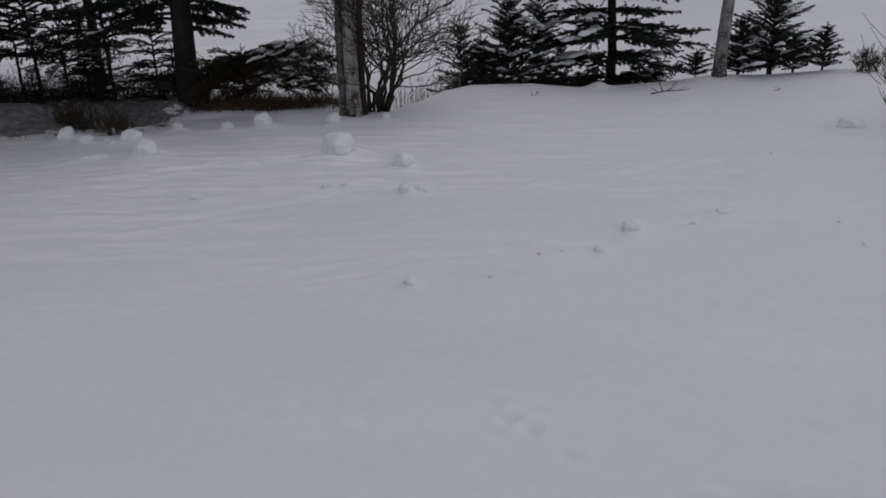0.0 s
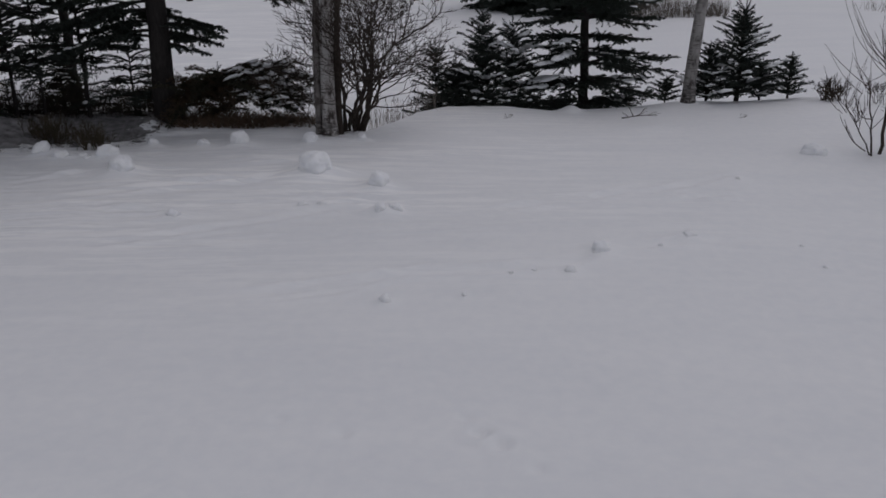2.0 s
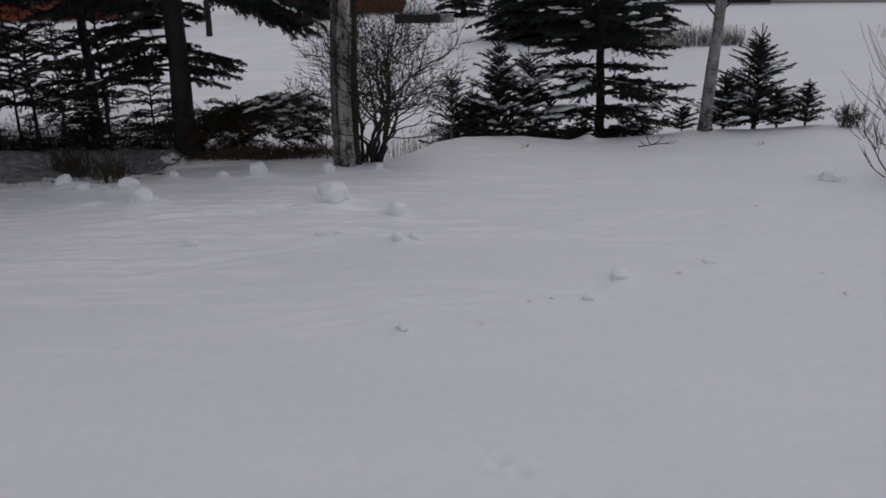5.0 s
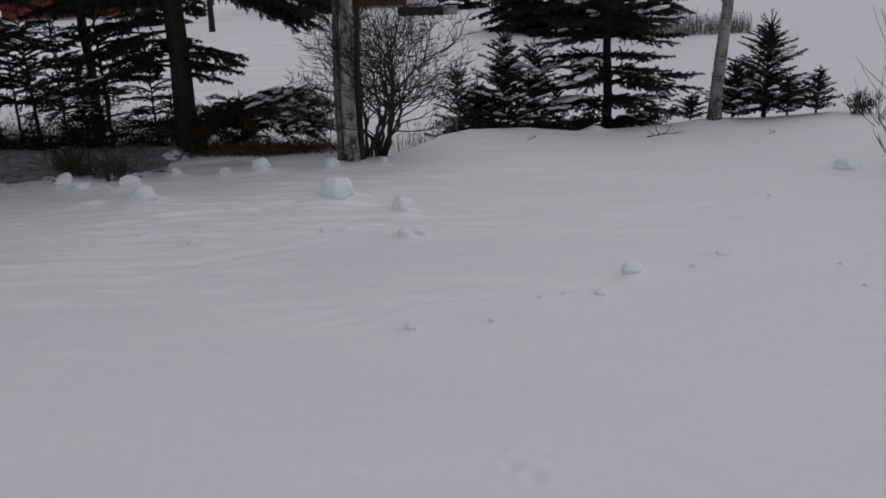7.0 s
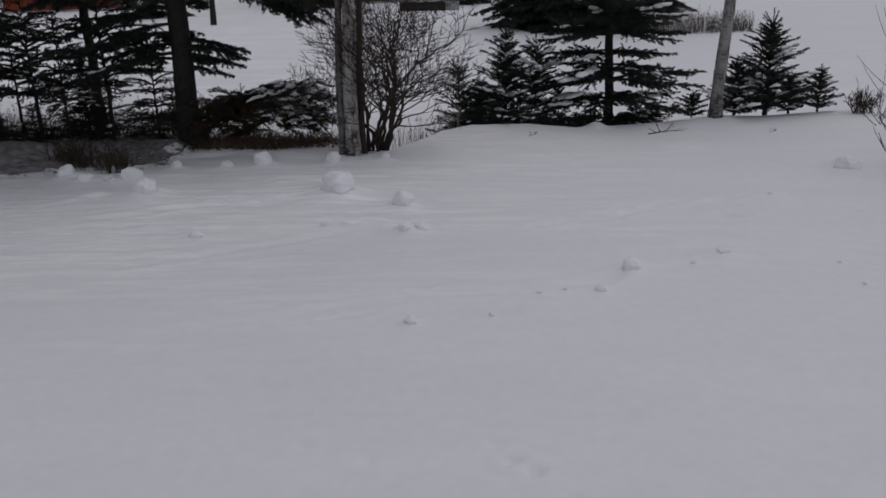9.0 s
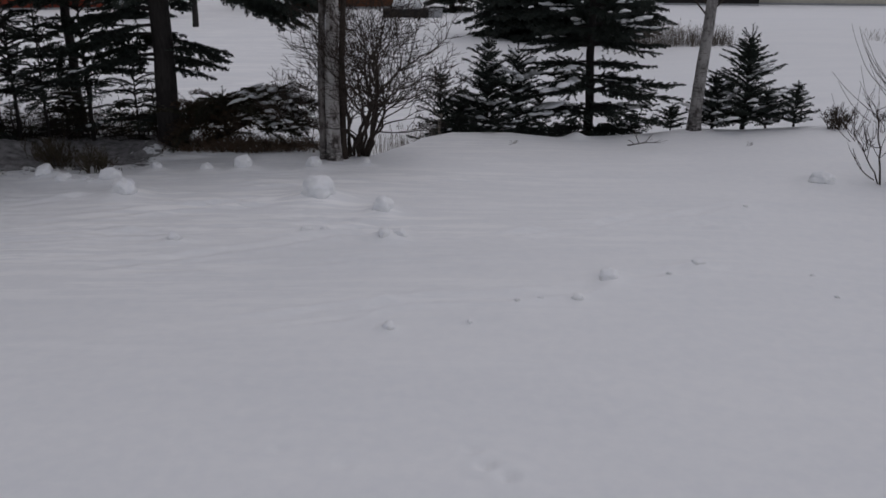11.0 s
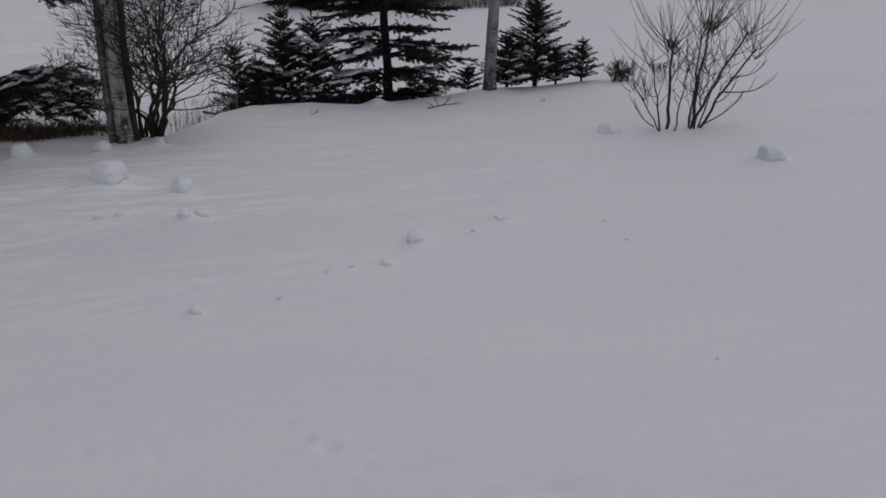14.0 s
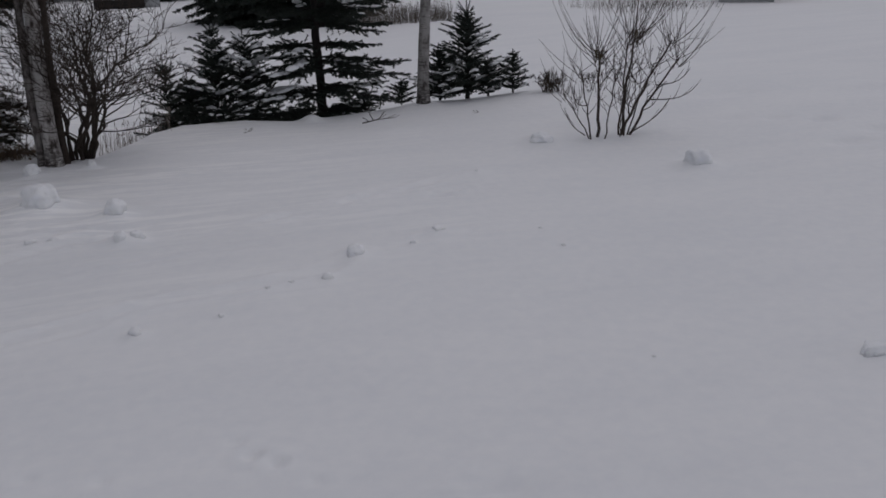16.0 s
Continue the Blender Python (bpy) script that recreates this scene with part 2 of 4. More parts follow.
def box(bm, x0, x1, y0, y1, z0, z1, bevel=0.0):
    res = bmesh.ops.create_cube(bm, size=1, matrix=Matrix.Translation(((x0 + x1) / 2, (y0 + y1) / 2, (z0 + z1) / 2)) @ Matrix.Diagonal((x1 - x0, y1 - y0, z1 - z0, 1)))
    if bevel:
        bmesh.ops.bevel(bm, geom=list({e for v in res["verts"] for e in v.link_edges}), offset=bevel, segments=2, affect="EDGES")


def bm_part(name, bm, mat, parent, label=""):
    me = bpy.data.meshes.new(name)
    bm.to_mesh(me)
    bm.free()
    me.materials.append(mat)
    ob = new(name, me)
    ob.parent = parent
    return tagged(ob, label)


# ---- the ground: lawn with a lip, a lower field behind, roller tracks and paw marks ----
EDGE_X = (-30, -9, -4, -2.2, -1.5, -1.14, -0.95, -0.78, -0.34, 0.16, 1.2, 2.0, 3.0, 4.2, 7.0, 9.5, 14, 30)
EDGE_Y = (14.6, 14.6, 14.4, 14.0, 13.55, 13.5, 13.85, 14.2, 15.1, 15.55, 15.5, 15.3, 15.6, 16.0, 16.2, 17, 18, 20)
FALL = (7.0, 7.0, 6.0, 3.0, 2.2, 1.5, 1.2, 1.0, 0.8, 0.8, 0.8, 0.9, 1.0, 1.4, 2.6, 7.0, 9, 9)


def fall(x, y):
    """Height of the snow without its small relief."""
    s = np.maximum(y - np.interp(x, EDGE_X, EDGE_Y), 0)
    return -0.7 * (1 - np.exp(-s / np.interp(x, EDGE_X, FALL)))


def on(x, y, sink=0.0):
    return (x, y, float(fall(x, y)) - sink)


TRACKS = (
    ((-2.16, 6.81), (-1.38, 6.99), (-0.72, 7.21), (-0.12, 7.36), (0.6, 7.41), (1.25, 7.58), (1.63, 7.96)),
    ((-3.74, 8.24), (-2.83, 8.58), (-1.86, 9.04), (-1.41, 9.29), (-0.67, 9.49)),
    ((-5.5, 10.49), (-4.65, 11.03), (-4.18, 11.37)),
    ((-3.96, 10.11), (-2.7, 10.54), (-1.76, 10.8)),
    ((0.48, 9.29), (1.74, 9.71), (2.79, 10.54)),
    ((-1.59, 6.81), (-0.89, 6.97), (-0.43, 7.31), (0.08, 7.45)),
    ((1.74, 8.03), (2.92, 8.27), (3.68, 8.19)),
    ((0.6, 9.27), (1.5, 9.83), (2.53, 10.09), (3.99, 10.88)),
    ((-4.87, 9.18), (-3.7, 9.39), (-2.33, 9.5)),
)
# shallow wind-softened hollows: x, y, half length, half width, depth
HOLLOWS = ((10.09, 11.58, .26, .20, .05), (10.42, 10.63, .34, .22, .05), (9.42, 10.20, .32, .22, .05), (11.30, 10.81, .36, .25, .055), (8.90, 12.25, .3, .16, .03),
           (9.50, 11.99, .28, .16, .03), (9.9, 13.9, .8, .3, .04), (12.6, 13.2, 1.4, .4, .05), (8.9, 17.0, 1.2, .4, .05), (1.55, 3.95, .34, .12, .03), (2.6, 3.7, .4, .14, .025))
PRINTS = ((0.18, 4.95, .03), (0.27, 4.77, .055), (0.40, 4.66, .055), (0.60, 4.41, .03), (-0.62, 4.75, .03), (-1.05, 4.9, .025))


# snow rollers and lumps: x, y, width, height
ROLLERS = (
    (5.22, 11.80, .34, .22),
    (-1.57, 10.75, .40, .35), (-0.73, 10.27, .23, .23), (-0.64, 9.24, .15, .18), (-0.49, 9.27, .16, .12), (-1.87, 12.50, .21, .18), (-2.89, 12.45, .25, .23),
    (-3.42, 12.43, .18, .15), (-4.18, 12.55, .17, .14), (-4.10, 10.95, .37, .27), (-4.56, 11.77, .30, .22),
    (-5.60, 12.07, .22, .22), (-5.25, 11.82, .21, .15), (-2.93, 9.12, .16, .13), (1.57, 7.85, .20, .15),
    (2.56, 8.34, .17, .10), (6.70, 9.95, .30, .31), (4.86, 4.62, .34, .14))
LUMPS = (
    (-4.92, 11.79, .13, .10), (1.21, 7.34, .11, .10), (0.87, 7.33, .07, .05), (0.66, 7.27, .06, .05), (-0.45, 6.69, .10, .11),
    (0.22, 6.81, .05, .06), (2.19, 7.99, .06, .06), (3.75, 10.50, .07, .06), (3.64, 8.13, .05, .04), (3.64, 7.56, .05, .05),
    (-1.14, 12.75, .13, .11), (-1.55, 9.49, .12, .08), (-1.33, 9.49, .14, .08),
    (5.07, 4.35, .04, .04), (-4.82, 11.68, .10, .08), (-4.38, 11.38, .09, .06),
    (3.31, 5.19, .03, .025), (4.70, 4.07, .03, .025))


def waves(x, y, seed, count, wx, wy):
    """Smooth uneven relief, about -1 to 1, from waves of about wx by wy metres."""
    r = np.random.default_rng(seed)
    out = np.zeros_like(x)
    for _ in range(count):
        kx, ky = r.normal(0, 1) * 2 * np.pi / wx, r.normal(0, 1) * 2 * np.pi / wy
        out += np.sin(kx * x + ky * y + r.uniform(0, 6.3))
    return out / math.sqrt(count)


def relief(x, y):
    near = np.clip((22 - np.hypot(x, y - 6)) / 8, 0, 1)
    z = 0.05 * waves(x, y, 1, 8, 9, 7) * np.clip((60 - np.hypot(x, y)) / 40, 0.3, 1)
    z += near * 0.0014 * waves(x, y, 2, 10, 1.6, 0.6)
    left = np.clip((1.5 - x) / 4, 0, 1) * np.clip((y - 7.5) / 2, 0, 1)
    z += near * left * 0.016 * np.maximum(waves(x, y - 0.20 * x, 3, 9, 4.2, 0.75), 0.2) ** 1.5
    z += near * 0.0012 * waves(x, y, 5, 14, 0.45, 0.25)
    crust = np.clip(0.25 + waves(x, y, 7, 7, 3.2, 1.1), 0, 1) * np.clip((3.0 - x) / 5, 0.12, 1) * np.clip((y - 6.8) / 2.5, 0.08, 1)
    z += near * crust * 0.022 * np.clip(0.55 - np.abs(waves(x, y - 0.16 * x, 8, 11, 2.2, 0.42)), 0, 1) / 0.55
    ripple = 0.6 + 0.4 * waves(x, y, 4, 8, 0.5, 0.5)
    for line in TRACKS:
        best = np.full_like(x, 9.0)
        ends = np.minimum(np.hypot(x - line[0][0], y - line[0][1]), np.hypot(x - line[-1][0], y - line[-1][1]))
        for (ax, ay), (bx, by) in zip(line, line[1:]):
            dx, dy = bx - ax, by - ay
            s = np.clip(((x - ax) * dx + (y - ay) * dy) / (dx * dx + dy * dy), 0, 1)
            best = np.minimum(best, np.hypot(x - ax - s * dx, y - ay - s * dy))
        z += np.clip(ends / 0.7, 0, 1) * ripple * (0.025 * np.exp(-((best - 0.14) / 0.05) ** 2) - 0.027 * np.exp(-(best / 0.075) ** 2))
    for px, py, pd in PRINTS:
        d2 = (x - px) ** 2 + (y - py) ** 2
        z += 0.2 * pd * np.exp(-((np.sqrt(d2) - 0.11) / 0.05) ** 2) - pd * np.exp(-d2 / 0.042 ** 2)
    for hx, hy, ha, hb, hd in HOLLOWS:
        z -= 1.5 * hd * np.exp(-(((x - hx) / ha) ** 2 + ((y - hy) / hb) ** 2) ** 1.5)
    for rx, ry, rw, rh in ROLLERS + LUMPS:
        z += 0.36 * rh * np.exp(-((x - rx) ** 2 + (y - ry - 0.1 * rw) ** 2) / (0.95 * rw) ** 2)
    for cx, cy, ca, cb in BROKEN:
        inside = np.exp(-(((x - cx) / ca) ** 2 + ((y - cy) / cb) ** 2) ** 2)
        z += inside * 0.03 * np.tanh(1.5 * waves(x, y, 9, 12, 0.5, 0.34))
    for mx, my, mr, mh in MOUNDS:
        z += mh * np.exp(-((x - mx) ** 2 + (y - my) ** 2) / mr ** 2)
    return z


# low heaps of drifted snow: x, y, radius, height
BROKEN = ((-1.0, 9.6, 0.8, 0.42), (3.0, 9.9, 0.8, 0.25), (-2.6, 10.6, 0.9, 0.3), (1.45, 4.0, 0.30, 0.2))
MOUNDS = ((1.7, 3.7, 0.10, 0.022), (-4.66, 13.8, 0.27, 0.16), (-6.5, 13.35, 0.45, 0.16), (-7.1, 13.35, 0.5, 0.17), (-7.8, 13.4, 0.6, 0.17), (5.32, 12.05, 0.25, 0.05), (2.35, 15.3, 0.17, 0.10), (-4.6, 14.6, 0.8, 0.05),
          (-1.9, 14.3, 0.5, 0.10), (4.6, 16.0, 0.5, 0.05), (3.4, 13.9, 0.35, 0.05), (6.4, 11.9, 0.4, 0.03),
          (1.1, 15.35, 1.0, 0.03), (-7.0, 12.6, 0.6, 0.05), (3.7, 10.6, 0.35, 0.06), (-2.6, 13.3, 0.5, 0.06))


def axis(lo, hi, step, far, grow=1.12):
    mid = np.arange(lo, hi + step / 2, step)
    out, s, v = [], step, hi
    while v < far:
        s *= grow
        v += s
        out.append(v)
    back, s, v = [], step, lo
    while v > -far:
        s *= grow
        v -= s
        back.append(v)
    return np.concatenate([back[::-1], mid, out])


gx, gy = axis(-8.0, 11.6, 0.04, 2500, 1.14), axis(4.0, 16.8, 0.030, 2500, 1.14)
X, Y = np.meshgrid(gx, gy)
Z = fall(X, Y) + relief(X, Y)
nx, ny = len(gx), len(gy)
ii = np.arange(nx * ny).reshape(ny, nx)
quads = np.stack([ii[:-1, :-1], ii[:-1, 1:], ii[1:, 1:], ii[1:, :-1]], -1).reshape(-1, 4)
ground = new("ground", mesh_of("ground", np.stack([X, Y, Z], -1).reshape(-1, 3), quads, SNOW, True))
tagged(ground, "wind-packed white snow over a lawn and a lower field", "snow", kind="structure")


# ---- conifers ----
def spruce(at, height, spread, label, group="", seed=0, bare=0.0, gap=0.16, limbs=6, droop=0.25, lift=0.12,
           snow=0.3, trunk=0.03, twig=0.055, blade=(0.033, 0.012), dense=180, mat=None, profile=0.85,
           visible=99.0, name="spruce_tree", leader=True, lean=(0, 0), tilt=0.25, upper=1.0, boughs=(), cap=1.0, fingers=False, uneven=0.0):
    """A spruce: a tapered trunk, whorls of bent limbs with needled side twigs, and snow lying on some of them."""
    r = np.random.default_rng(seed)
    root = thing(name, at, label, "tree", group)
    n = 14
    zs = np.linspace(-0.15, height, n)
    axis_at = lambda z: np.array((lean[0] * z, lean[1] * z, z))
    pts = [axis_at(z) + np.append(r.normal(0, trunk * 0.12, 2), 0) for z in zs]
    rad = [max(trunk * (1 - max(z, 0) / height) ** 0.8, 0.006) * (1.35 if z < 0.02 else 1) for z in zs]
    part("trunk", *stem(pts, rad, 10, 0.05, seed), BARK, root, smooth=True)
    segs, near_twigs, far_twigs, caps = [], [], [], []
    z = max(bare, 0.06)
    own = sorted(boughs)
    while z < height * 0.97 or own:
        share = (z - bare) / max(height - bare, 0.01)
        reach = spread * (1 - share) ** profile + 0.05
        num = max(3, int(limbs * r.uniform(0.8, 1.25)))
        a0 = r.uniform(0, 6.28)
        one = own.pop(0) if own else None
        fine, twigs = (1.0, near_twigs) if z < visible or one else (upper, far_twigs)
        for k in range(1 if one else num):
            a = a0 + k * 6.283 / num + r.normal(0, 0.16)
            L = reach * r.uniform(0.62 - uneven, 1.12 + 0.4 * uneven)
            z0 = z + r.normal(0, gap * 0.15)
            steep = tilt + 0.75 * max(share, 0) + r.normal(0, 0.07)
            if one:
                z0, a, L = one[0], radians(one[1]), one[2]
            hang = one[3] if one and len(one) > 3 else droop
            out = np.array((math.cos(a), math.sin(a), 0.0))
            steps = max(4, int(L / 0.16))
            steps = min(steps, 12)
            s = np.linspace(0, 1, steps + 1)
            bend = r.normal(0, 0.10)
            side = np.array((-out[1], out[0], 0.0))
            line = axis_at(z0) + out * (L * s)[:, None] + side * (bend * L * s ** 2)[:, None]
            line[:, 2] += L * (steep * s - (hang + 0.4 * steep) * s ** 2 * 1.2 + lift * s ** 3)
            lr = 0.006 + 0.012 * L
            for i in range(steps):
                segs.append((line[i], line[i + 1], lr * (1 - s[i]) + 0.003, lr * (1 - s[i + 1]) + 0.003))
                if s[i + 1] > 0.22:
                    twigs.append((line[i], line[i + 1]))
            t = 0.16 if L > 0.4 else 0.1
            flip = 1
            while t < 0.99:
                i = min(int(t * steps), steps - 1)
                f = t * steps - i
                p = line[i] * (1 - f) + line[i + 1] * f
                d = line[i + 1] - line[i]
                d /= np.linalg.norm(d)
                tl = (0.34 * L * (1 - t) ** 0.7 + 0.045) * r.uniform(0.6, 1.2)
                for sd in ((flip, -flip) if r.uniform() < 0.55 else (flip,)):
                    td = d * r.uniform(0.55, 0.85) + side * sd * r.uniform(0.6, 0.85) + np.array((0, 0, r.normal(0.06 if fingers else -0.10, 0.13)))
                    td /= np.linalg.norm(td)
                    q = p + td * tl
                    q[2] -= 0.12 * tl
                    twigs.append((p, q))
                    if tl > 0.16:
                        for u in np.arange(0.25, 0.95, (0.10 if fingers else 0.065) / tl * (1.0 / fine)):
                            b = p + (q - p) * u
                            w = td * 0.7 + side * r.choice((-1, 1)) * 0.5 + out * r.normal(0, 0.35) + np.array((0, 0, r.normal(-0.08, 0.1)))
                            w /= np.linalg.norm(w)
                            twigs.append((b, b + w * tl * (1 - u) ** 0.8 * r.uniform(0.35, 0.7) + w * 0.02))
                flip = -flip
                t += twig / L * r.uniform(0.75, 1.3) / fine
            if r.uniform() < snow and L > 0.16:
                for _ in range(int(r.integers(4, 10) * (0.5 + min(L, 1.2)))):
                    u = r.uniform(0.45, 0.95)
                    i = min(int(u * steps), steps - 1)
                    d = line[i + 1] - line[i] + side * r.normal(0, 0.08)
                    d /= np.linalg.norm(d)
                    wide = r.uniform(0.016, 0.05) * (0.6 + min(0.7 * L, 0.9)) * cap
                    off = side * r.normal(0, 0.13 * L * (1.05 - u))
                    caps.append((line[i] + (line[i + 1] - line[i]) * r.uniform() + off + np.array((0, 0, 0.016 - 0.25 * abs(off @ side))), d, wide * r.uniform(1.0, 1.8), wide, wide * r.uniform(0.35, 0.55)))
        z += 0 if one else gap * r.uniform(0.75, 1.25) * (1.0 - 0.35 * share)
    if leader:
        top, twigs = axis_at(height), (near_twigs if height < visible else far_twigs)
        tip = top + np.array((0, 0, 0.16 * min(height, 1.4)))
        segs.append((top - np.array((0, 0, 0.1)), tip, 0.008, 0.004))
        twigs.append((top - np.array((0, 0, 0.05)), tip))
        for k in range(5):
            a = k * 1.2566 + r.uniform(0, 1)
            b = top - np.array((0, 0, 0.02 + 0.02 * k))
            twigs.append((b, b + np.array((math.cos(a), math.sin(a), 1.0)) * 0.115 * min(height, 1.6)))
            segs.append((*twigs[-1], 0.005, 0.003))
    part("branchwork", *tubes(segs, 4), BARK, root)
    sets = [needles(near_twigs, dense, blade[0], blade[1], r)] if near_twigs else []
    if far_twigs:
        sets.append(needles(far_twigs, dense * 0.30, blade[0] * 1.7, blade[1] * 2.2, r))
    part("crown", np.concatenate([v for v, f in sets]), np.concatenate([f + sum(len(v) for v, _ in sets[:i]) for i, (v, f) in enumerate(sets)]), mat or NEEDLE, root)
    if caps:
        part("snow_cover", *lumps(caps, r), CAP, root, "white snow lying on the limbs", smooth=True)
    return root


# ---- bare shrubs ----
def grow(p, d, length, radius, depth, r, segs, up=0.12, kids=(2, 4), wild=0.16, angle=0.55, shrink=0.62, tips=None, low=0.10):
    """A bare branch that winds, tapers and forks."""
    steps = max(3, int(length / 0.11))
    steps = min(steps, 11)
    p, d = np.array(p, float), np.array(d, float)
    d /= np.linalg.norm(d)
    pts = [p]
    for i in range(steps):
        d = d + r.normal(0, wild, 3) * 0.6 + np.array((0, 0, up))
        d[2] = max(d[2], low)
        d /= np.linalg.norm(d)
        q = p + d * length / steps
        r0, r1 = radius * (1 - 0.6 * i / steps), radius * (1 - 0.6 * (i + 1) / steps)
        segs.append((p, q, r0, r1))
        pts.append(q)
        if depth > 0 and i >= steps * 0.25:
            for _ in range(1 if r.uniform() < kids[1] / steps else 0):
                u = r.normal(0, 1, 3)
                u -= d * (u @ d)
                u /= np.linalg.norm(u)
                w = d * math.cos(angle) + u * math.sin(angle) * r.uniform(0.7, 1.3)
                grow(q, w, length * shrink * r.uniform(0.6, 1.1), max(r1 * 0.66, 0.0044), depth - 1, r, segs, up, kids, wild, angle, shrink, tips, low)
        p = q
    if depth > 0:
        for _ in range(kids[0]):
            u = r.normal(0, 1, 3)
            u -= d * (u @ d)
            u /= np.linalg.norm(u)
            grow(p, d * math.cos(angle * 0.7) + u * math.sin(angle * 0.7), length * shrink * r.uniform(0.6, 1.0), max(radius * 0.38, 0.0042), depth - 1, r, segs, up, kids, wild, angle, shrink, tips, low)
    elif tips is not None:
        tips.append((p, d))


def bare_shrub(at, stems, label, seed, group="", mat=TWIG, depth=3, name="bare_shrub", **how):
    """stems: (dx, dy, direction, length, radius)."""
    r = np.random.default_rng(seed)
    root = thing(name, at, label, "shrub", group)
    for dx, dy, d, ln, rad in stems:
        segs = []
        grow((dx, dy, -0.05), d, ln, rad, depth, r, segs, **how)
        part("stem", *tubes(segs, 5), mat, root, smooth=True)
    return root


def grass(name, at, area, count, height, label, seed, mat=STRAW, radius=0.0035, lean=0.25, heads=0.0, ground_z=True):
    """Dead stalks standing in the snow over area = (x0, x1, y0, y1)."""
    r = np.random.default_rng(seed)
    root = thing(name, at, label, "grass", kind="stuff")
    segs = []
    for _ in range(count):
        x, y = r.uniform(area[0], area[1]), r.uniform(area[2], area[3])
        z = float(fall(x + at[0], y + at[1])) - at[2] - 0.04
        h = height * r.uniform(0.4, 1.1)
        d = np.array((r.normal(0, lean), r.normal(0, lean), 1.0))
        m = np.array((x, y, z)) + d * h * 0.55
        q = m + (d + np.array((*r.normal(0, lean, 2), -0.1))) * h * 0.45
        segs.append(((x, y, z), m, radius, radius * 0.8))
        segs.append((m, q, radius * 0.8, radius * 0.35))
        if r.uniform() < heads:
            segs.append((q, q + d * 0.05 + np.array((r.normal(0, 0.02), 0, 0)), radius * 2.2, radius))
    part("stalk_tuft", *tubes(segs, 3), mat, root)
    return root


# ---- the trees beside the lawn ----
Y_SPRUCE = "young dark green spruce with snow lying on its limbs"
YOUNG = dict(group="young spruces", tilt=0.50, droop=0.14, lift=0.22, fingers=True, uneven=0.26, twig=0.074, dense=310, blade=(0.033, 0.0135))
spruce(on(-0.05, 16.1), 1.35, 0.62, "small thin dark green spruce with a tall leader", seed=11, gap=0.19, limbs=6, trunk=0.022, snow=0.12, profile=0.55, cap=1.3, **YOUNG)
spruce(on(0.82, 16.3), 1.95, 0.98, Y_SPRUCE, seed=12, gap=0.16, limbs=8, trunk=0.034, snow=0.30, cap=1.9, profile=0.75, **YOUNG)
spruce(on(1.36, 16.3), 1.75, 0.86, Y_SPRUCE, seed=13, gap=0.21, limbs=7, trunk=0.034, snow=0.36, cap=2.1, bare=0.40, profile=0.6, **YOUNG)
spruce(on(0.33, 16.35), 1.05, 0.72, "low bushy dark green spruce among taller ones", seed=14, gap=0.12, limbs=9, trunk=0.025, snow=0.2, cap=1.5, **YOUNG)
spruce(on(1.80, 16.4), 0.95, 0.60, "low thin spruce with brownish twigs under taller ones", seed=15, gap=0.19, limbs=5, trunk=0.018, snow=0.2, cap=1.5, mat=NEEDLE_OLD, **YOUNG)
LEVELS = ((0.27, 0.95, (-10, 12, 35, 150, 185, 215, 260, 300, 335)), (0.64, 1.42, (-24, 2, 178, 212)), (0.68, 1.10, (60, 120, 250, 290)), (1.03, 1.72, (-3, 15, 186)), (1.08, 1.25, (165, 222, 238, 305, 90)),
          (1.25, 1.20, (10, 170, 200, 232, 305, 330)), (1.50, 1.10, (-12, 30, 165, 195, 234, 308)), (1.82, 1.45, (0, -25, 180)), (1.90, 1.1, (35, 150, 210, 232, 312)))
spruce(on(2.69, 16.30), 5.8, 1.5, "tall dark green spruce with spread limbs carrying snow", seed=16, bare=2.15, gap=0.30, limbs=7, droop=0.22, lift=0.22, snow=0.34, trunk=0.095, twig=0.066, dense=320, blade=(0.036, 0.0155), visible=2.9, upper=0.6, profile=0.72, tilt=0.12, cap=1.5, fingers=True,
       boughs=tuple((z + 0.04 * math.sin(7 * a), a, ln * (1 + 0.12 * math.sin(3.1 * a)), 0.27) for z, ln, turns in LEVELS for a in turns))
spruce(on(5.56, 16.2), 1.62, 0.84, "young dark green spruce with long leader shoots, little snow", seed=117, gap=0.15, limbs=9, trunk=0.034, snow=0.25, cap=1.6, profile=0.75, **YOUNG)
spruce(on(6.52, 16.25), 0.72, 0.46, "very small dark green spruce with snow on low limbs", seed=18, gap=0.11, limbs=8, trunk=0.018, snow=0.3, cap=1.5, **YOUNG)
spruce(on(5.03, 16.35), 0.95, 0.66, "low bushy dark green spruce behind a birch stem", seed=19, gap=0.12, limbs=9, trunk=0.022, snow=0.4, cap=1.8, **YOUNG)
spruce(on(6.05, 16.4), 0.66, 0.55, "low bushy dark green spruce with snow patches", seed=20, gap=0.11, limbs=9, trunk=0.02, snow=0.45, cap=1.8, **YOUNG)
spruce(on(4.26, 16.35), 0.46, 0.38, "ankle-high dark green spruce seedling in snow", seed=21, gap=0.09, limbs=8, trunk=0.014, snow=0.2, **YOUNG)

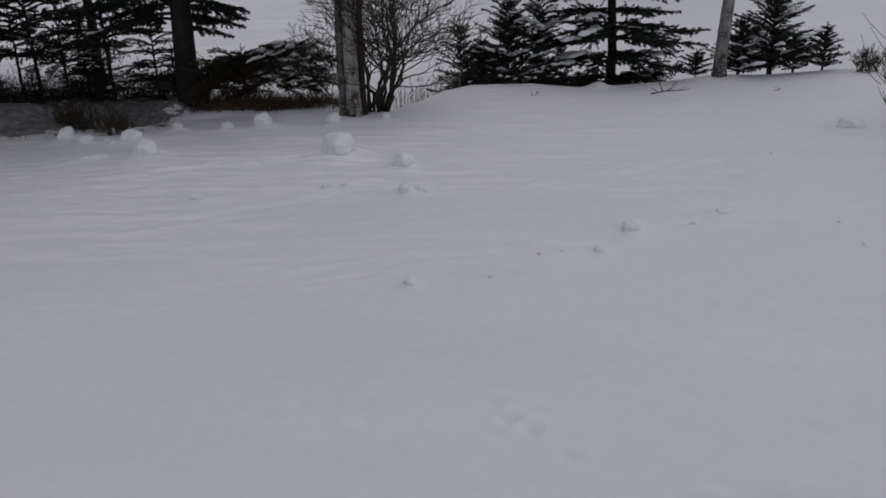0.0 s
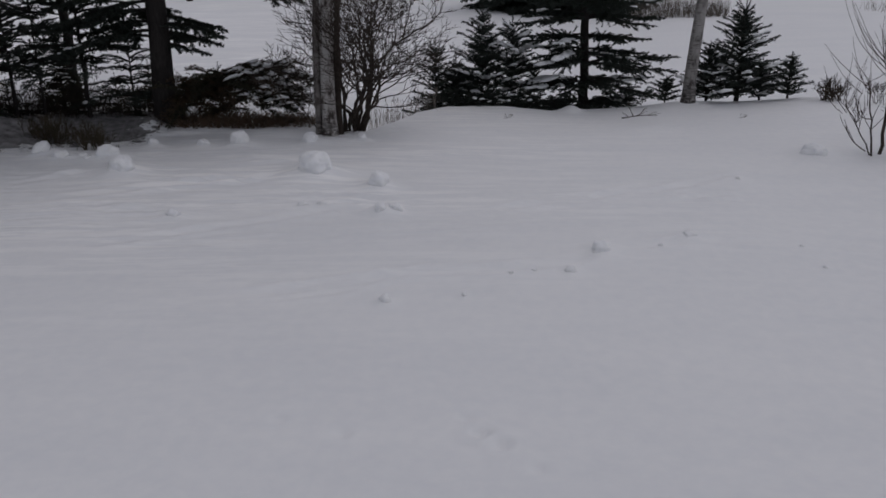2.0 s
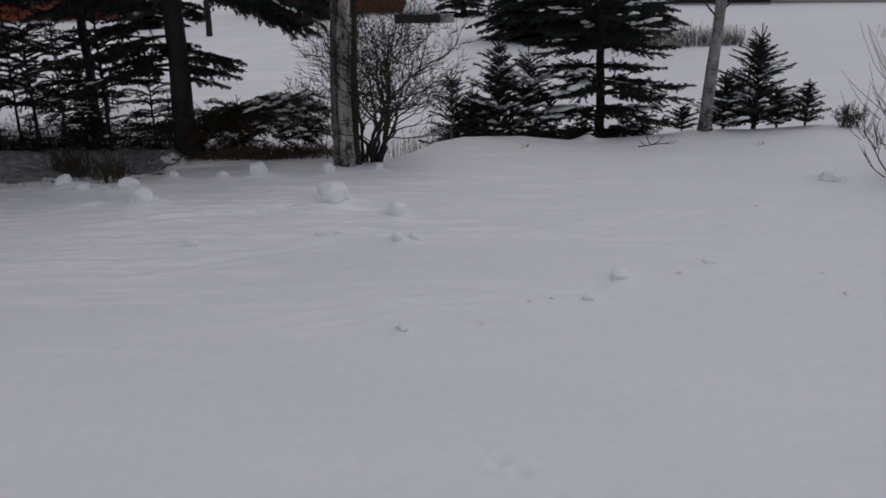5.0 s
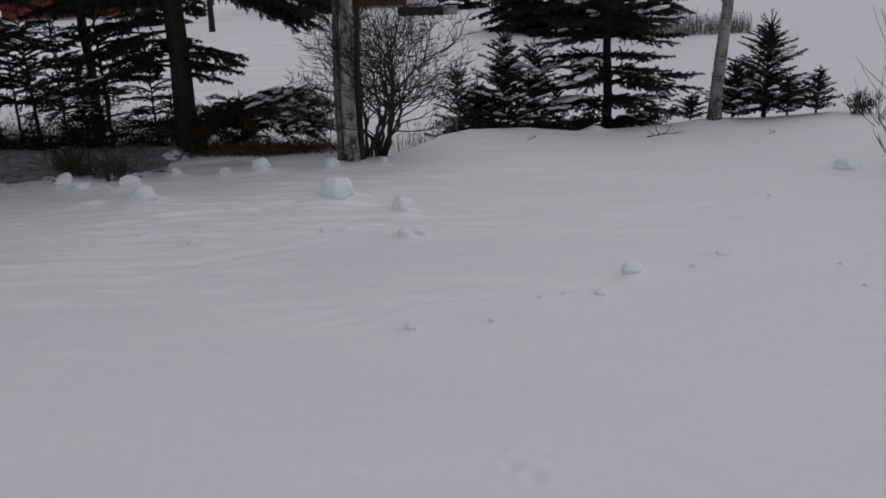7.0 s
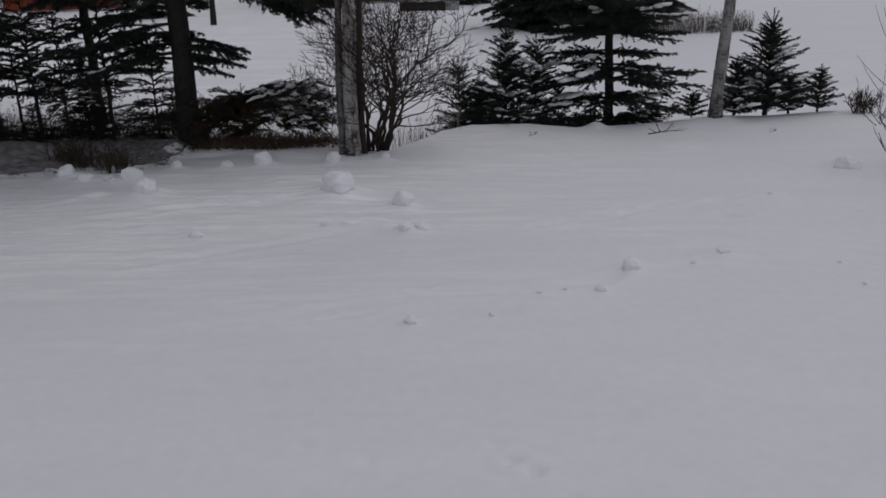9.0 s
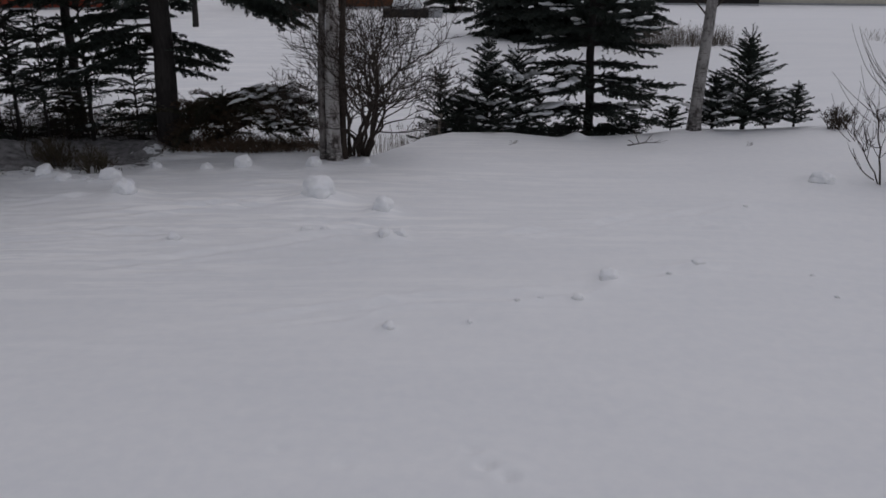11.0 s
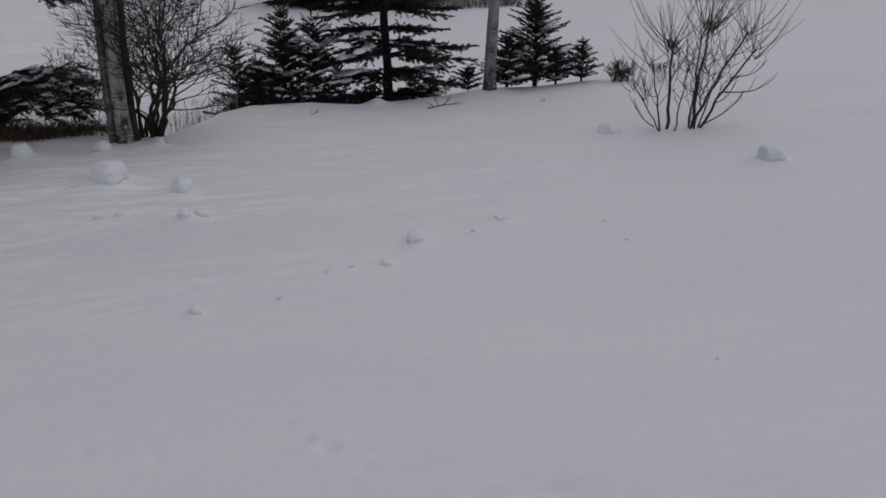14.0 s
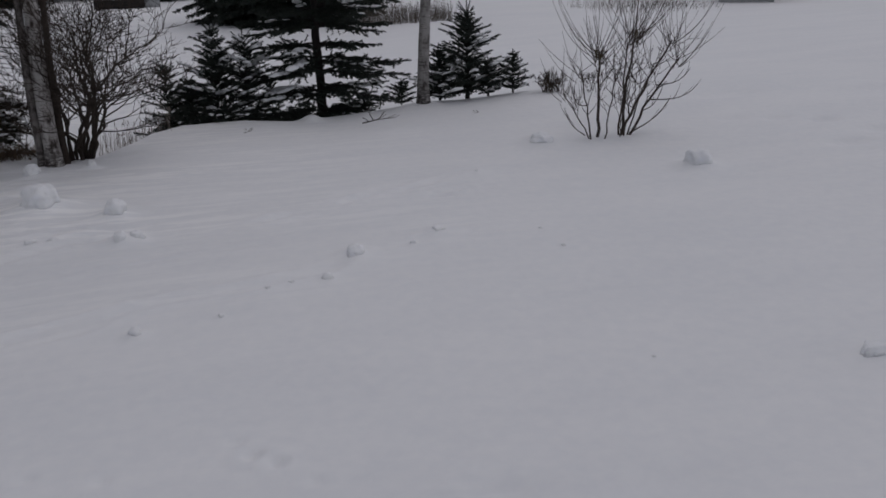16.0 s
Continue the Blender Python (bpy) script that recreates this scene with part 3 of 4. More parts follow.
# the wood at the lawn's far side
spruce(on(-4.42, 14.15), 10.5, 3.0, "tall spruce with a thick bare lower trunk and dark boughs", "", 30, bare=3.6, gap=0.36, limbs=8, droop=0.36, lift=0.18, snow=0.3, trunk=0.19, twig=0.058, blade=(0.046, 0.021), dense=210, visible=3.4, upper=0.6, profile=0.5, tilt=0.08, cap=0.8,
       boughs=((1.38, 172, 1.5), (1.50, 190, 1.7), (1.62, 160, 1.6), (1.80, 182, 1.8), (1.95, 200, 1.5), (1.45, 8, 0.95), (1.60, -14, 1.15), (1.72, 20, 1.05), (1.30, 4, 0.8), (1.50, 80, 1.2), (1.85, 110, 1.3), (2.55, 172, 2.0),
               (2.75, 190, 2.2), (2.85, -6, 2.2, 0.56), (2.95, 8, 2.1, 0.5), (2.70, 25, 1.7, 0.5), (2.9, -18, 2.0, 0.62), (2.9, -2, 1.5, 0.4), (2.5, 95, 1.6), (2.95, 150, 2.2), (3.0, 210, 2.0), (2.2, 178, 1.7), (3.1, 0, 1.8), (2.8, 2, 2.3, 0.48), (2.9, -10, 2.2, 0.52), (3.0, 5, 2.4, 0.5), (2.75, -4, 1.9, 0.45), (2.95, -14, 2.3, 0.5)))
spruce(on(-7.05, 14.5), 2.35, 1.2, "slender dark young spruce with bare lower trunk", "slender spruces", 31, twig=0.095, limbs=5, dense=250, blade=(0.032, 0.013), fingers=True, uneven=0.2, bare=0.9, gap=0.25, trunk=0.04, snow=0.12, cap=0.7, profile=0.6)
spruce(on(-6.5, 14.35), 2.1, 0.95, "slender dark young spruce with bare lower trunk", "slender spruces", 32, twig=0.095, limbs=5, dense=250, blade=(0.032, 0.013), fingers=True, uneven=0.2, bare=0.75, gap=0.25, trunk=0.028, snow=0.12, cap=0.7, profile=0.6)
spruce(on(-5.83, 14.5), 2.9, 1.35, "slender dark young spruce with bare lower trunk", "slender spruces", 33, twig=0.095, limbs=5, dense=250, blade=(0.032, 0.013), fingers=True, uneven=0.2, bare=0.95, gap=0.25, trunk=0.04, snow=0.12, cap=0.7, profile=0.6)
spruce(on(-5.2, 14.9), 1.6, 0.9, "thin sparse young spruce beside a thick trunk", "slender spruces", 34, twig=0.095, limbs=5, dense=250, blade=(0.032, 0.013), fingers=True, uneven=0.2, bare=0.4, gap=0.19, trunk=0.024, snow=0.16, cap=0.7, profile=0.7)
spruce(on(-7.7, 15.2), 2.2, 1.0, "slender dark young spruce with bare lower trunk", "slender spruces", 35, twig=0.095, limbs=5, dense=250, blade=(0.032, 0.013), fingers=True, uneven=0.2, bare=0.85, gap=0.2, trunk=0.03, snow=0.16, cap=0.7, profile=0.6)
spruce(on(-10.6, 16.6), 9.0, 3.1, "tall dense dark spruce shading the wood's edge", "", 36, bare=1.9, gap=0.36, limbs=6, droop=0.35, snow=0.3, trunk=0.15, twig=0.08, blade=(0.048, 0.021), dense=80, visible=3.0, upper=0.5, profile=0.6)
spruce(on(-7.42, 17.9), 9.5, 3.0, "tall dense dark spruce shading the wood's edge", "", 37, bare=3.0, gap=0.36, limbs=6, droop=0.35, snow=0.3, trunk=0.11, twig=0.09, blade=(0.040, 0.016), dense=120, visible=3.2, upper=0.5, profile=0.6)

spruce(on(-9.4, 13.7), 9.5, 2.7, "tall dense dark spruce shading the wood's edge", "", 38, bare=0.5, gap=0.36, limbs=7, droop=0.35, snow=0.3, trunk=0.16, twig=0.09, blade=(0.055, 0.026), dense=60, visible=2.8, upper=0.5, profile=0.55)
# unseen spruce left of the view, added only to shade the bank
spruce(on(-8.7, 14.3), 9.5, 3.7, "tall dense dark spruce shading the wood's edge", "", 39, bare=3.3, gap=0.36, limbs=12, droop=0.28, lift=0.2, snow=0.1, trunk=0.16, twig=0.13, blade=(0.17, 0.08), dense=110, visible=0.0, upper=0.7, profile=0.4, tilt=0.12)
for k, (sx, sy, sh) in enumerate(((-0.1, 15.85, 0.34), (0.25, 15.85, 0.40), (0.6, 15.8, 0.36), (1.0, 15.8, 0.38), (1.35, 15.75, 0.36), (1.7, 15.7, 0.36), (2.05, 15.65, 0.34), (2.4, 15.8, 0.34), (3.1, 16.0, 0.36), (3.5, 16.2, 0.34))):
    spruce(on(sx, sy), sh, 0.42, "ankle-high dark green spruce seedling in snow", "young spruces", 100 + k, gap=0.08, limbs=7, trunk=0.012, snow=0.08, leader=False)

for k, (sx, sy, sh) in enumerate(((-7.35, 14.9, 0.6), (-6.85, 15.1, 0.5), (-6.2, 14.95, 0.55), (-5.6, 15.2, 0.65), (-5.05, 14.7, 0.5), (-4.75, 15.3, 0.6), (-7.7, 14.5, 0.5), (-6.6, 16.0, 0.7), (-6.95, 16.2, 1.4), (-6.65, 15.5, 1.0), (-5.4, 16.4, 0.8), (-3.9, 15.6, 0.8))):
    spruce(on(sx, sy), sh, 0.30 + 0.32 * sh, "low scraggly brownish-green spruce in the undergrowth", "undergrowth spruces", 120 + k, gap=0.13, limbs=5, trunk=0.016, snow=0.12, mat=NEEDLE_OLD, twig=0.07, dense=150)

# far conifers with skirts down to the snow
for k, (fx, fy, fh, fr) in enumerate(((3.2, 43.5, 10, 2.6), (5.6, 40.5, 11, 2.7), (8.0, 42.0, 9, 2.3), (0.6, 62, 9, 2.4), (-19.5, 56, 10, 3.0), (-9.5, 62, 10, 2.8), (10.2, 47, 7, 1.8), (4.3, 41.6, 10, 2.6), (6.9, 40.4, 9, 2.4))):
    spruce(on(fx, fy), fh, fr, "large dense dark conifer standing far off in the snowy field", "far conifers", 50 + k, bare=0.15, gap=0.42, limbs=8, droop=0.30, snow=0.16, trunk=0.2, twig=0.16, blade=(0.13, 0.07), dense=38, visible=3.0, upper=0.5, profile=0.6, lift=0.1, mat=NEEDLE)


def low_fir(at, seed):
    """A spruce pressed down by snow: boughs that sweep sideways from one foot."""
    r = np.random.default_rng(seed)
    root = thing("leaning_spruce", at, "low spreading brownish-green spruce bent sideways under snow", "tree")
    segs, twigs, dead, caps = [], [], [], []
    part("trunk", *stem([(-1.0 + 0.33 * i, 0.02 * i, -0.1 + 0.21 * i - 0.012 * i * i) for i in range(6)], (0.06, 0.055, 0.05, 0.04, 0.03, 0.02), 9, 0.06, seed), BARK, root, smooth=True)
    for k in range(165):
        u = r.uniform(0, 1)
        foot = 0.30 if u > 0.55 else 0.58   # the withered side is bare underneath
        start = np.array((-0.98 + 1.6 * u, r.normal(0, 0.22), 0.06 + 0.92 * math.sin(0.45 + u * 1.75) * r.uniform(foot, 1.0)))
        d = np.array((r.uniform(0.3, 1.0), r.normal(-0.2, 0.4), r.uniform(-0.05, 0.30)))
        if u < 0.35 and r.uniform() < 0.5:
            d[0] *= -0.3
        d /= np.linalg.norm(d)
        L = r.uniform(0.4, 0.8)
        side = np.cross(d, (0, 0, 1.0))
        side /= np.linalg.norm(side)
        s = np.linspace(0, 1, 7)
        line = start + d * (L * s)[:, None]
        line[:, 2] -= 0.42 * L * s ** 2
        line[:, 2] = np.maximum(line[:, 2], 0.02)
        bough = dead if r.uniform() < 0.85 - 1.0 * u else twigs
        for i in range(6):
            segs.append((line[i], line[i + 1], 0.012 * (1 - s[i]) + 0.003, 0.012 * (1 - s[i + 1]) + 0.003))
            bough.append((line[i], line[i + 1]))
            for sd in (-1, 1):
                for b in (line[i], (line[i] + line[i + 1]) / 2):
                    w = d * 0.7 + side * sd * 0.7 + np.array((0, 0, r.normal(-0.12, 0.1)))
                    tl = (0.30 * L * (1 - s[i]) + 0.05) * r.uniform(0.6, 1.2)
                    bough.append((b, b + w * tl))
        if u > 0.45 and start[2] > 0.38 and r.uniform() < 0.75:
            for _ in range(5):
                i = r.integers(1, 6)
                wide = r.uniform(0.03, 0.085)
                caps.append((line[i] + (line[i + 1] - line[i]) * r.uniform() + side * r.normal(0, 0.07) + np.array((0, 0, 0.022)), d, wide * r.uniform(1.3, 2.4), wide, wide * 0.45))
    part("branchwork", *tubes(segs, 4), BARK, root)
    part("crown", *needles(twigs, 165, 0.038, 0.015, r), NEEDLE_OLD, root)
    if dead:
        part("withered_crown", *needles(dead, 165, 0.036, 0.013, r), DEAD, root, "withered reddish-brown needles")
    part("snow_cover", *lumps(caps, r), CAP, root, "white snow lying on the boughs", smooth=True)


low_fir(on(-3.15, 14.35), 40)


def birch(at, stems, label, seed, mat, group=""):
    """stems: (foot dx, dy, lean x, lean y, radius, height, (branch heights))."""
    r = np.random.default_rng(seed)
    root = thing("birch_tree", at, label, "tree", group)
    for dx, dy, lx, ly, rad, h, forks, *own in stems:
        zs = np.concatenate([[-0.15, 0.0, 0.12, 0.3], np.linspace(0.6, h, 16)])
        wob = 0.03 * np.sin(zs * 1.3 + seed)
        pts = np.stack([dx + lx * zs + wob, dy + ly * zs + 0.02 * np.cos(zs * 1.7), zs], 1)
        radii = rad * np.clip(1 - zs / h, 0.05, 1) ** 0.6
        radii[:3] *= (1.45, 1.3, 1.12)
        st = part("stem", *stem(pts, radii, 16, 0.025, seed), own[0] if own else mat, root, smooth=True)
        for z, a, ln in forks:
            segs = []
            p = (dx + lx * z, dy + ly * z, z)
            grow(p, (math.cos(a), math.sin(a), 0.9), ln, 0.016 + 0.006 * ln, 3, r, segs, up=0.06, wild=0.14)
            part("branch", *tubes(segs, 5), TWIG, st, "dark bare branch", smooth=True)
    return root


high = lambda r0, n, lo, hi: tuple((lo + (hi - lo) * k / n, r0 + 2.4 * k, 1.6 - 0.7 * k / n) for k in range(n))
birch(on(-1.60, 13.10), ((-0.04, 0, 0.016, 0.02, 0.112, 8.5, high(0.3, 9, 3.0, 7.8)), (-0.20, 0.06, 0.016, 0.02, 0.062, 7.5, high(1.0, 7, 3.0, 6.8), BIRCH_DULL),
                         (0.095, 0.09, 0.020, 0.03, 0.055, 6.0, high(2.0, 5, 2.8, 5.5), TWIG)), "clump of pale birch stems with dark peeling bark", 60, BIRCH)
birch(on(4.61, 15.92, 0.03), ((0, 0, 0.03, 0.02, 0.112, 9.0, ((1.98, 2.9, 0.75), (2.02, 0.2, 0.7), (2.15, 2.4, 0.6)) + high(0.7, 8, 3.2, 8.2)),), "single grey birch stem standing at the lawn's edge", 61, BIRCH_GREY)

# the wide bare shrub beside the birch clump
r0 = np.random.default_rng(70)
stems = []
for k in range(12):
    u = -1 + 2 * k / 11
    stems.append((0.02 + 0.14 * u + r0.normal(0, 0.03), 0.10 + r0.normal(0, 0.08), (0.27 * u + 0.20 + r0.normal(0, 0.07), r0.normal(0.0, 0.22), 1.0), r0.uniform(1.35, 1.85), r0.uniform(0.020, 0.034)))
bare_shrub(on(-1.34, 13.42), stems, "wide bare brown shrub with many fine forked twigs", 71, depth=3, kids=(2, 9), up=0.04, wild=0.37, angle=0.78, shrink=0.56)
bare_shrub(on(-1.75, 13.6), [(-0.06 * k, 0, (-0.10 - 0.07 * k, 0.1, 1.0), 0.92, 0.012) for k in range(3)], "thin bare brown shrub with arching twigs behind birch stems", 72, depth=3, kids=(2, 7), up=0.025, wild=0.28, shrink=0.58, angle=0.75)


def willow(at, seed):
    """A coppiced shrub: straight stems, some ending in knots that carry bundles of upright shoots."""
    r = np.random.default_rng(seed)
    root = thing("coppiced_willow", at, "bare brown coppiced willow shrub with knotted heads and upright shoots", "shrub")
    # foot dx, top dx, top height, radius, kind: 2 a knotted head, 1 a small head of shoots, 0 a forked stem
    plan = ((-0.40, -0.58, 0.98, 0.013, 0), (-0.40, -0.86, 0.70, 0.010, 0), (-0.26, -0.35, 1.22, 0.023, 2), (-0.20, -0.08, 0.95, 0.010, 0), (0.09, 0.22, 1.34, 0.014, 1),
            (0.15, 0.43, 1.43, 0.022, 2), (0.11, 0.86, 1.38, 0.020, 1), (0.27, 1.00, 1.10, 0.019, 1), (0.24, 0.74, 1.0, 0.012, 0), (0.14, 0.30, 0.9, 0.010, 0), (0.06, 0.10, 0.62, 0.008, 0))
    low = ((0.28, 1.15, 0.20, 0.013), (0.58, 1.15, 0.52, 0.011), (0.72, 1.25, 0.72, 0.010), (0.45, 0.95, 0.36, 0.010), (-0.42, -0.75, 0.22, 0.010), (-0.45, -0.72, 0.5, 0.008))
    for foot, top, height, rad, knot in plan:
        segs, shoots = [], []
        dy = r.normal(0, 0.05)
        ln = math.hypot(top - foot, height)
        s = np.linspace(0, 1, 9)
        line = np.stack([foot + (top - foot) * (0.75 * s + 0.25 * s ** 2), dy + r.normal(0, 0.15) * s, -0.05 + (height + 0.05) * s], 1)
        line[1:-1, :2] += r.normal(0, 0.012, (7, 2))
        for i in range(8):
            segs.append((line[i], line[i + 1], rad * (1.1 - 0.5 * s[i]), rad * (1.1 - 0.5 * s[i + 1])))
        for k in range(3 if knot == 2 else 6):
            i = int(r.integers(3, 8))
            grow(line[i], (r.normal(0, 0.6), r.normal(0, 0.5), 0.7), r.uniform(0.2, 0.5), 0.0055, 1, r, segs, up=0.06, wild=0.2, kids=(1, 3), angle=0.7)
        ob = part("stem", *tubes(segs, 6), WILLOW, root, smooth=True)
        for k in range((7, 15, 30)[knot]):
            a, w = r.uniform(0, 6.28), r.uniform(0.15, 1.5)
            p = line[-1] + np.append(r.normal(0, 0.02 + 0.02 * knot, 2), r.uniform(-0.16, 0.02))
            grow(p, (math.cos(a) * w + 0.5 * (top - foot), math.sin(a) * w, 0.62), r.uniform(0.55, 1.2) * (0.75 if knot == 0 else 1.0), 0.0052, 0, r, shoots, up=0.115, wild=0.08)
        part("twigwork", *tubes(shoots, 4), WILLOW, ob, "thin upright shoots", smooth=True)
        if knot == 2:
            tw = [(line[-1] + r.normal(0, 0.025, 3), line[-1] + r.normal(0, 0.05, 3) + np.array((0, 0, 0.05))) for _ in range(16)]
            part("knot", *needles(tw, 90, 0.05, 0.016, r), MOSS, ob, "knotted head with withered leaves")
    for foot, top, height, rad in low:
        segs = []
        s = np.linspace(0, 1, 7)
        z0 = 0.0 if height < 0.25 else height - 0.02
        line = np.stack([foot + (top - foot) * s, r.normal(0, 0.05) + r.normal(0, 0.2) * s, z0 + (height - z0) * s + 0.22 * s ** 4], 1)
        for i in range(6):
            segs.append((line[i], line[i + 1], rad * (1 - 0.6 * s[i]), rad * (1 - 0.6 * s[i + 1])))
            if i > 2:
                grow(line[i], ((top - foot), r.normal(0, 0.3), 0.5), 0.26, 0.0055, 0, r, segs, up=0.2, wild=0.1)
        part("side_branch", *tubes(segs, 5), WILLOW, root, "thin low branch curling upwards", smooth=True)


willow(on(6.45, 11.88), 75)
dry = bare_shrub(on(7.10, 15.75), [(0.13 * math.cos(k), 0.12 * math.sin(k), (0.6 * math.cos(k * 2.1), 0.5 * math.sin(k * 2.1), 1.0), 0.20 + 0.10 * math.sin(k * 3.7), 0.008) for k in range(30)], "low tangled dry brown shrub in the snow", 76, depth=2, kids=(2, 4), name="dry_shrub", wild=0.22)
rd = np.random.default_rng(176)
part("leaf_core", *needles([(c, c + rd.normal(0, 0.06, 3)) for c in rd.normal((0.02, 0, 0.17), (0.10, 0.08, 0.06), (60, 3))], 260, 0.035, 0.014, rd), DEAD, dry, "withered brown leaves")
bare_shrub(on(7.75, 15.2), [(0.1 * math.cos(k), 0.1 * math.sin(k), (0.6 * math.cos(k * 2.1), 0.5 * math.sin(k * 2.1), 1.0), 0.28, 0.007) for k in range(8)], "low tangled dry brown shrub in the snow", 79, depth=2, kids=(2, 4), name="dry_shrub", wild=0.22)
for k, (sx, sy, sh, n_stems) in enumerate(((-5.78, 12.80, 0.24, 26), (-5.62, 12.66, 0.18, 20), (-5.01, 12.32, 0.20, 26), (-4.92, 12.42, 0.16, 18), (-6.0, 13.0, 0.22, 22))):
    rs = np.random.default_rng(400 + k)
    bare_shrub(on(sx, sy), [(rs.normal(0, 0.10), rs.normal(0, 0.08), (rs.normal(0, 0.45), rs.normal(0, 0.4), 1.0), sh * rs.uniform(0.6, 1.4), 0.006) for j in range(n_stems)], "small dry brown weed clump poking through snow", 77 + 3 * k, "weed clumps", STRAW_DARK, depth=2, kids=(2, 4), name="dry_weed", wild=0.26)

# dead grass and stalks
grass("dry_grass", on(-0.75, 15.6), (-0.55, 0.75, -0.5, 1.6), 170, 0.55, "pale frosted grass stalks beside the bank", 80, STALK, 0.004, 0.12, 0.5)
grass("dry_grass", on(-3.1, 14.2), (-1.2, 1.15, -0.5, 0.4), 1500, 0.26, "flattened reddish-brown dead grass under a low spruce", 81, RUST, 0.006, 0.6)
grass("dry_grass", on(-6.2, 14.8), (-2.4, 1.6, -0.35, 1.6), 1300, 0.58, "dark brown dead stalks between slender spruces", 82, TWIG, 0.0035, 0.34, 0.3)
grass("dry_grass", on(10.2, 37.3), (-2.0, 2.0, 0.0, 1.6), 1000, 0.80, "greyish-brown dead reeds along the far field's edge", 83, REED, 0.0055, 0.16, 0.3)
grass("dry_grass", on(8.6, 41.0), (-3.0, 3.0, 0.0, 3.0), 200, 0.7, "sparse pale weeds in the far field", 84, STALK, 0.010, 0.2, 0.3)
grass("dry_grass", on(21.5, 37.5), (-2.6, 2.6, -2.2, 3.5), 420, 0.5, "sparse brown weeds in the far field", 85, REED, 0.007, 0.3, 0.4)
grass("dry_grass", on(1.5, 16.6), (-1.7, 1.6, -0.5, 0.6), 800, 0.30, "dark brown dead stalks under young spruces", 86, TWIG, 0.005, 0.35)


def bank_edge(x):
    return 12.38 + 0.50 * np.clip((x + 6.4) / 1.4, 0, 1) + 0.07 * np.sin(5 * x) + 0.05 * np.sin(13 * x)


def soil_shade_bank(at):
    """A low bank of needles and soil under the spruces, with a ragged edge that thins out into the snow. Its dark
    colour also stands in for the spruces' shade.
    """
    root = thing("soil_shade_bank", at, "low bank of snow-dusted needle soil, spruce shade put into its dark colour", "soil", kind="stuff")
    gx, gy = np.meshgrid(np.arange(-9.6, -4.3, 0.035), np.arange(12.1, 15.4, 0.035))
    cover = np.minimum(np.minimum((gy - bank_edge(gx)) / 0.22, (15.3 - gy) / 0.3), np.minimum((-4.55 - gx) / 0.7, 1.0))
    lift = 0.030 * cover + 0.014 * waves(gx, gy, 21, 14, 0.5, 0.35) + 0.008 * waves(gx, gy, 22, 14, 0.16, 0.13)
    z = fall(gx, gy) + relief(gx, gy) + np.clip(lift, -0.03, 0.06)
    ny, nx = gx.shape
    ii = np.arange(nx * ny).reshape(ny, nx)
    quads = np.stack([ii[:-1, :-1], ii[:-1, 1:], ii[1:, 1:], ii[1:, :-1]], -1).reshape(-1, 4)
    part("soil", np.stack([gx - at[0], gy - at[1], z - at[2]], -1).reshape(-1, 3), quads, SOIL_SHADE, root, smooth=True)


def litter(at, count, seed):
    """Needles and bark crumbs strewn over the edge of the soil bank, added to darken the shaded snow there."""
    r = np.random.default_rng(seed)
    root = thing("shade_litter", at, "dark needle and bark litter added to deepen shade on a snow bank", "litter", kind="stuff")
    x = r.uniform(-9.0, -4.5, count)
    y = bank_edge(x) + r.normal(0.25, 0.22, count)
    z = fall(x, y) + relief(x, y) - at[2] + 0.006
    a, ln = r.uniform(0, 6.28, count), r.uniform(0.005, 0.016, count)
    d = np.stack([np.cos(a) * ln, np.sin(a) * ln, r.uniform(0.0, 0.004, count)], 1)
    p = np.stack([x - at[0], y - at[1], z], 1)
    part("stalk_tuft", *tubes(list(zip(p, p + d, r.uniform(0.001, 0.004, count), r.uniform(0.001, 0.003, count))), 3), NEEDLE_OLD, root)


soil_shade_bank(on(-6.9, 14.3))
litter(on(-6.9, 14.3), 9000, 88)


def fallen_twig(at, seed, size, label):
    r = np.random.default_rng(seed)
    root = thing("fallen_twig", at, label, "twig")
    segs, k = [], min(1.0, size / 0.2)
    grow((-size, 0, 0.0), (1, 0.1, 0.12), size * 2, 0.012 * k, 1, r, segs, up=0.05, kids=(1, 5), wild=0.2)
    grow((0.2 * size, 0, 0.03), (0.7, 0.4, 0.5), size * 0.8, 0.009 * k, 1, r, segs, up=0.02, kids=(1, 3), wild=0.2)
    grow((-0.5 * size, 0, 0.02), (-0.5, -0.3, 0.6), size * 0.6, 0.008 * k, 0, r, segs, up=0.02, wild=0.2)
    grow((-0.1 * size, 0, 0.02), (-0.35, 0.2, 0.9), size * 0.8, 0.009 * k, 1, r, segs, up=0.0, kids=(1, 2), wild=0.1)
    part("wood", *tubes(segs, 5), TWIG, root, smooth=True)


fallen_twig(on(3.27, 14.35), 90, 0.22, "dark broken twig lying on the snow")
fallen_twig(on(5.05, 14.3), 91, 0.05, "tiny dark twig poking out of snow")
fallen_twig(on(1.15, 14.4), 92, 0.06, "tiny dark twig lying on the snow")


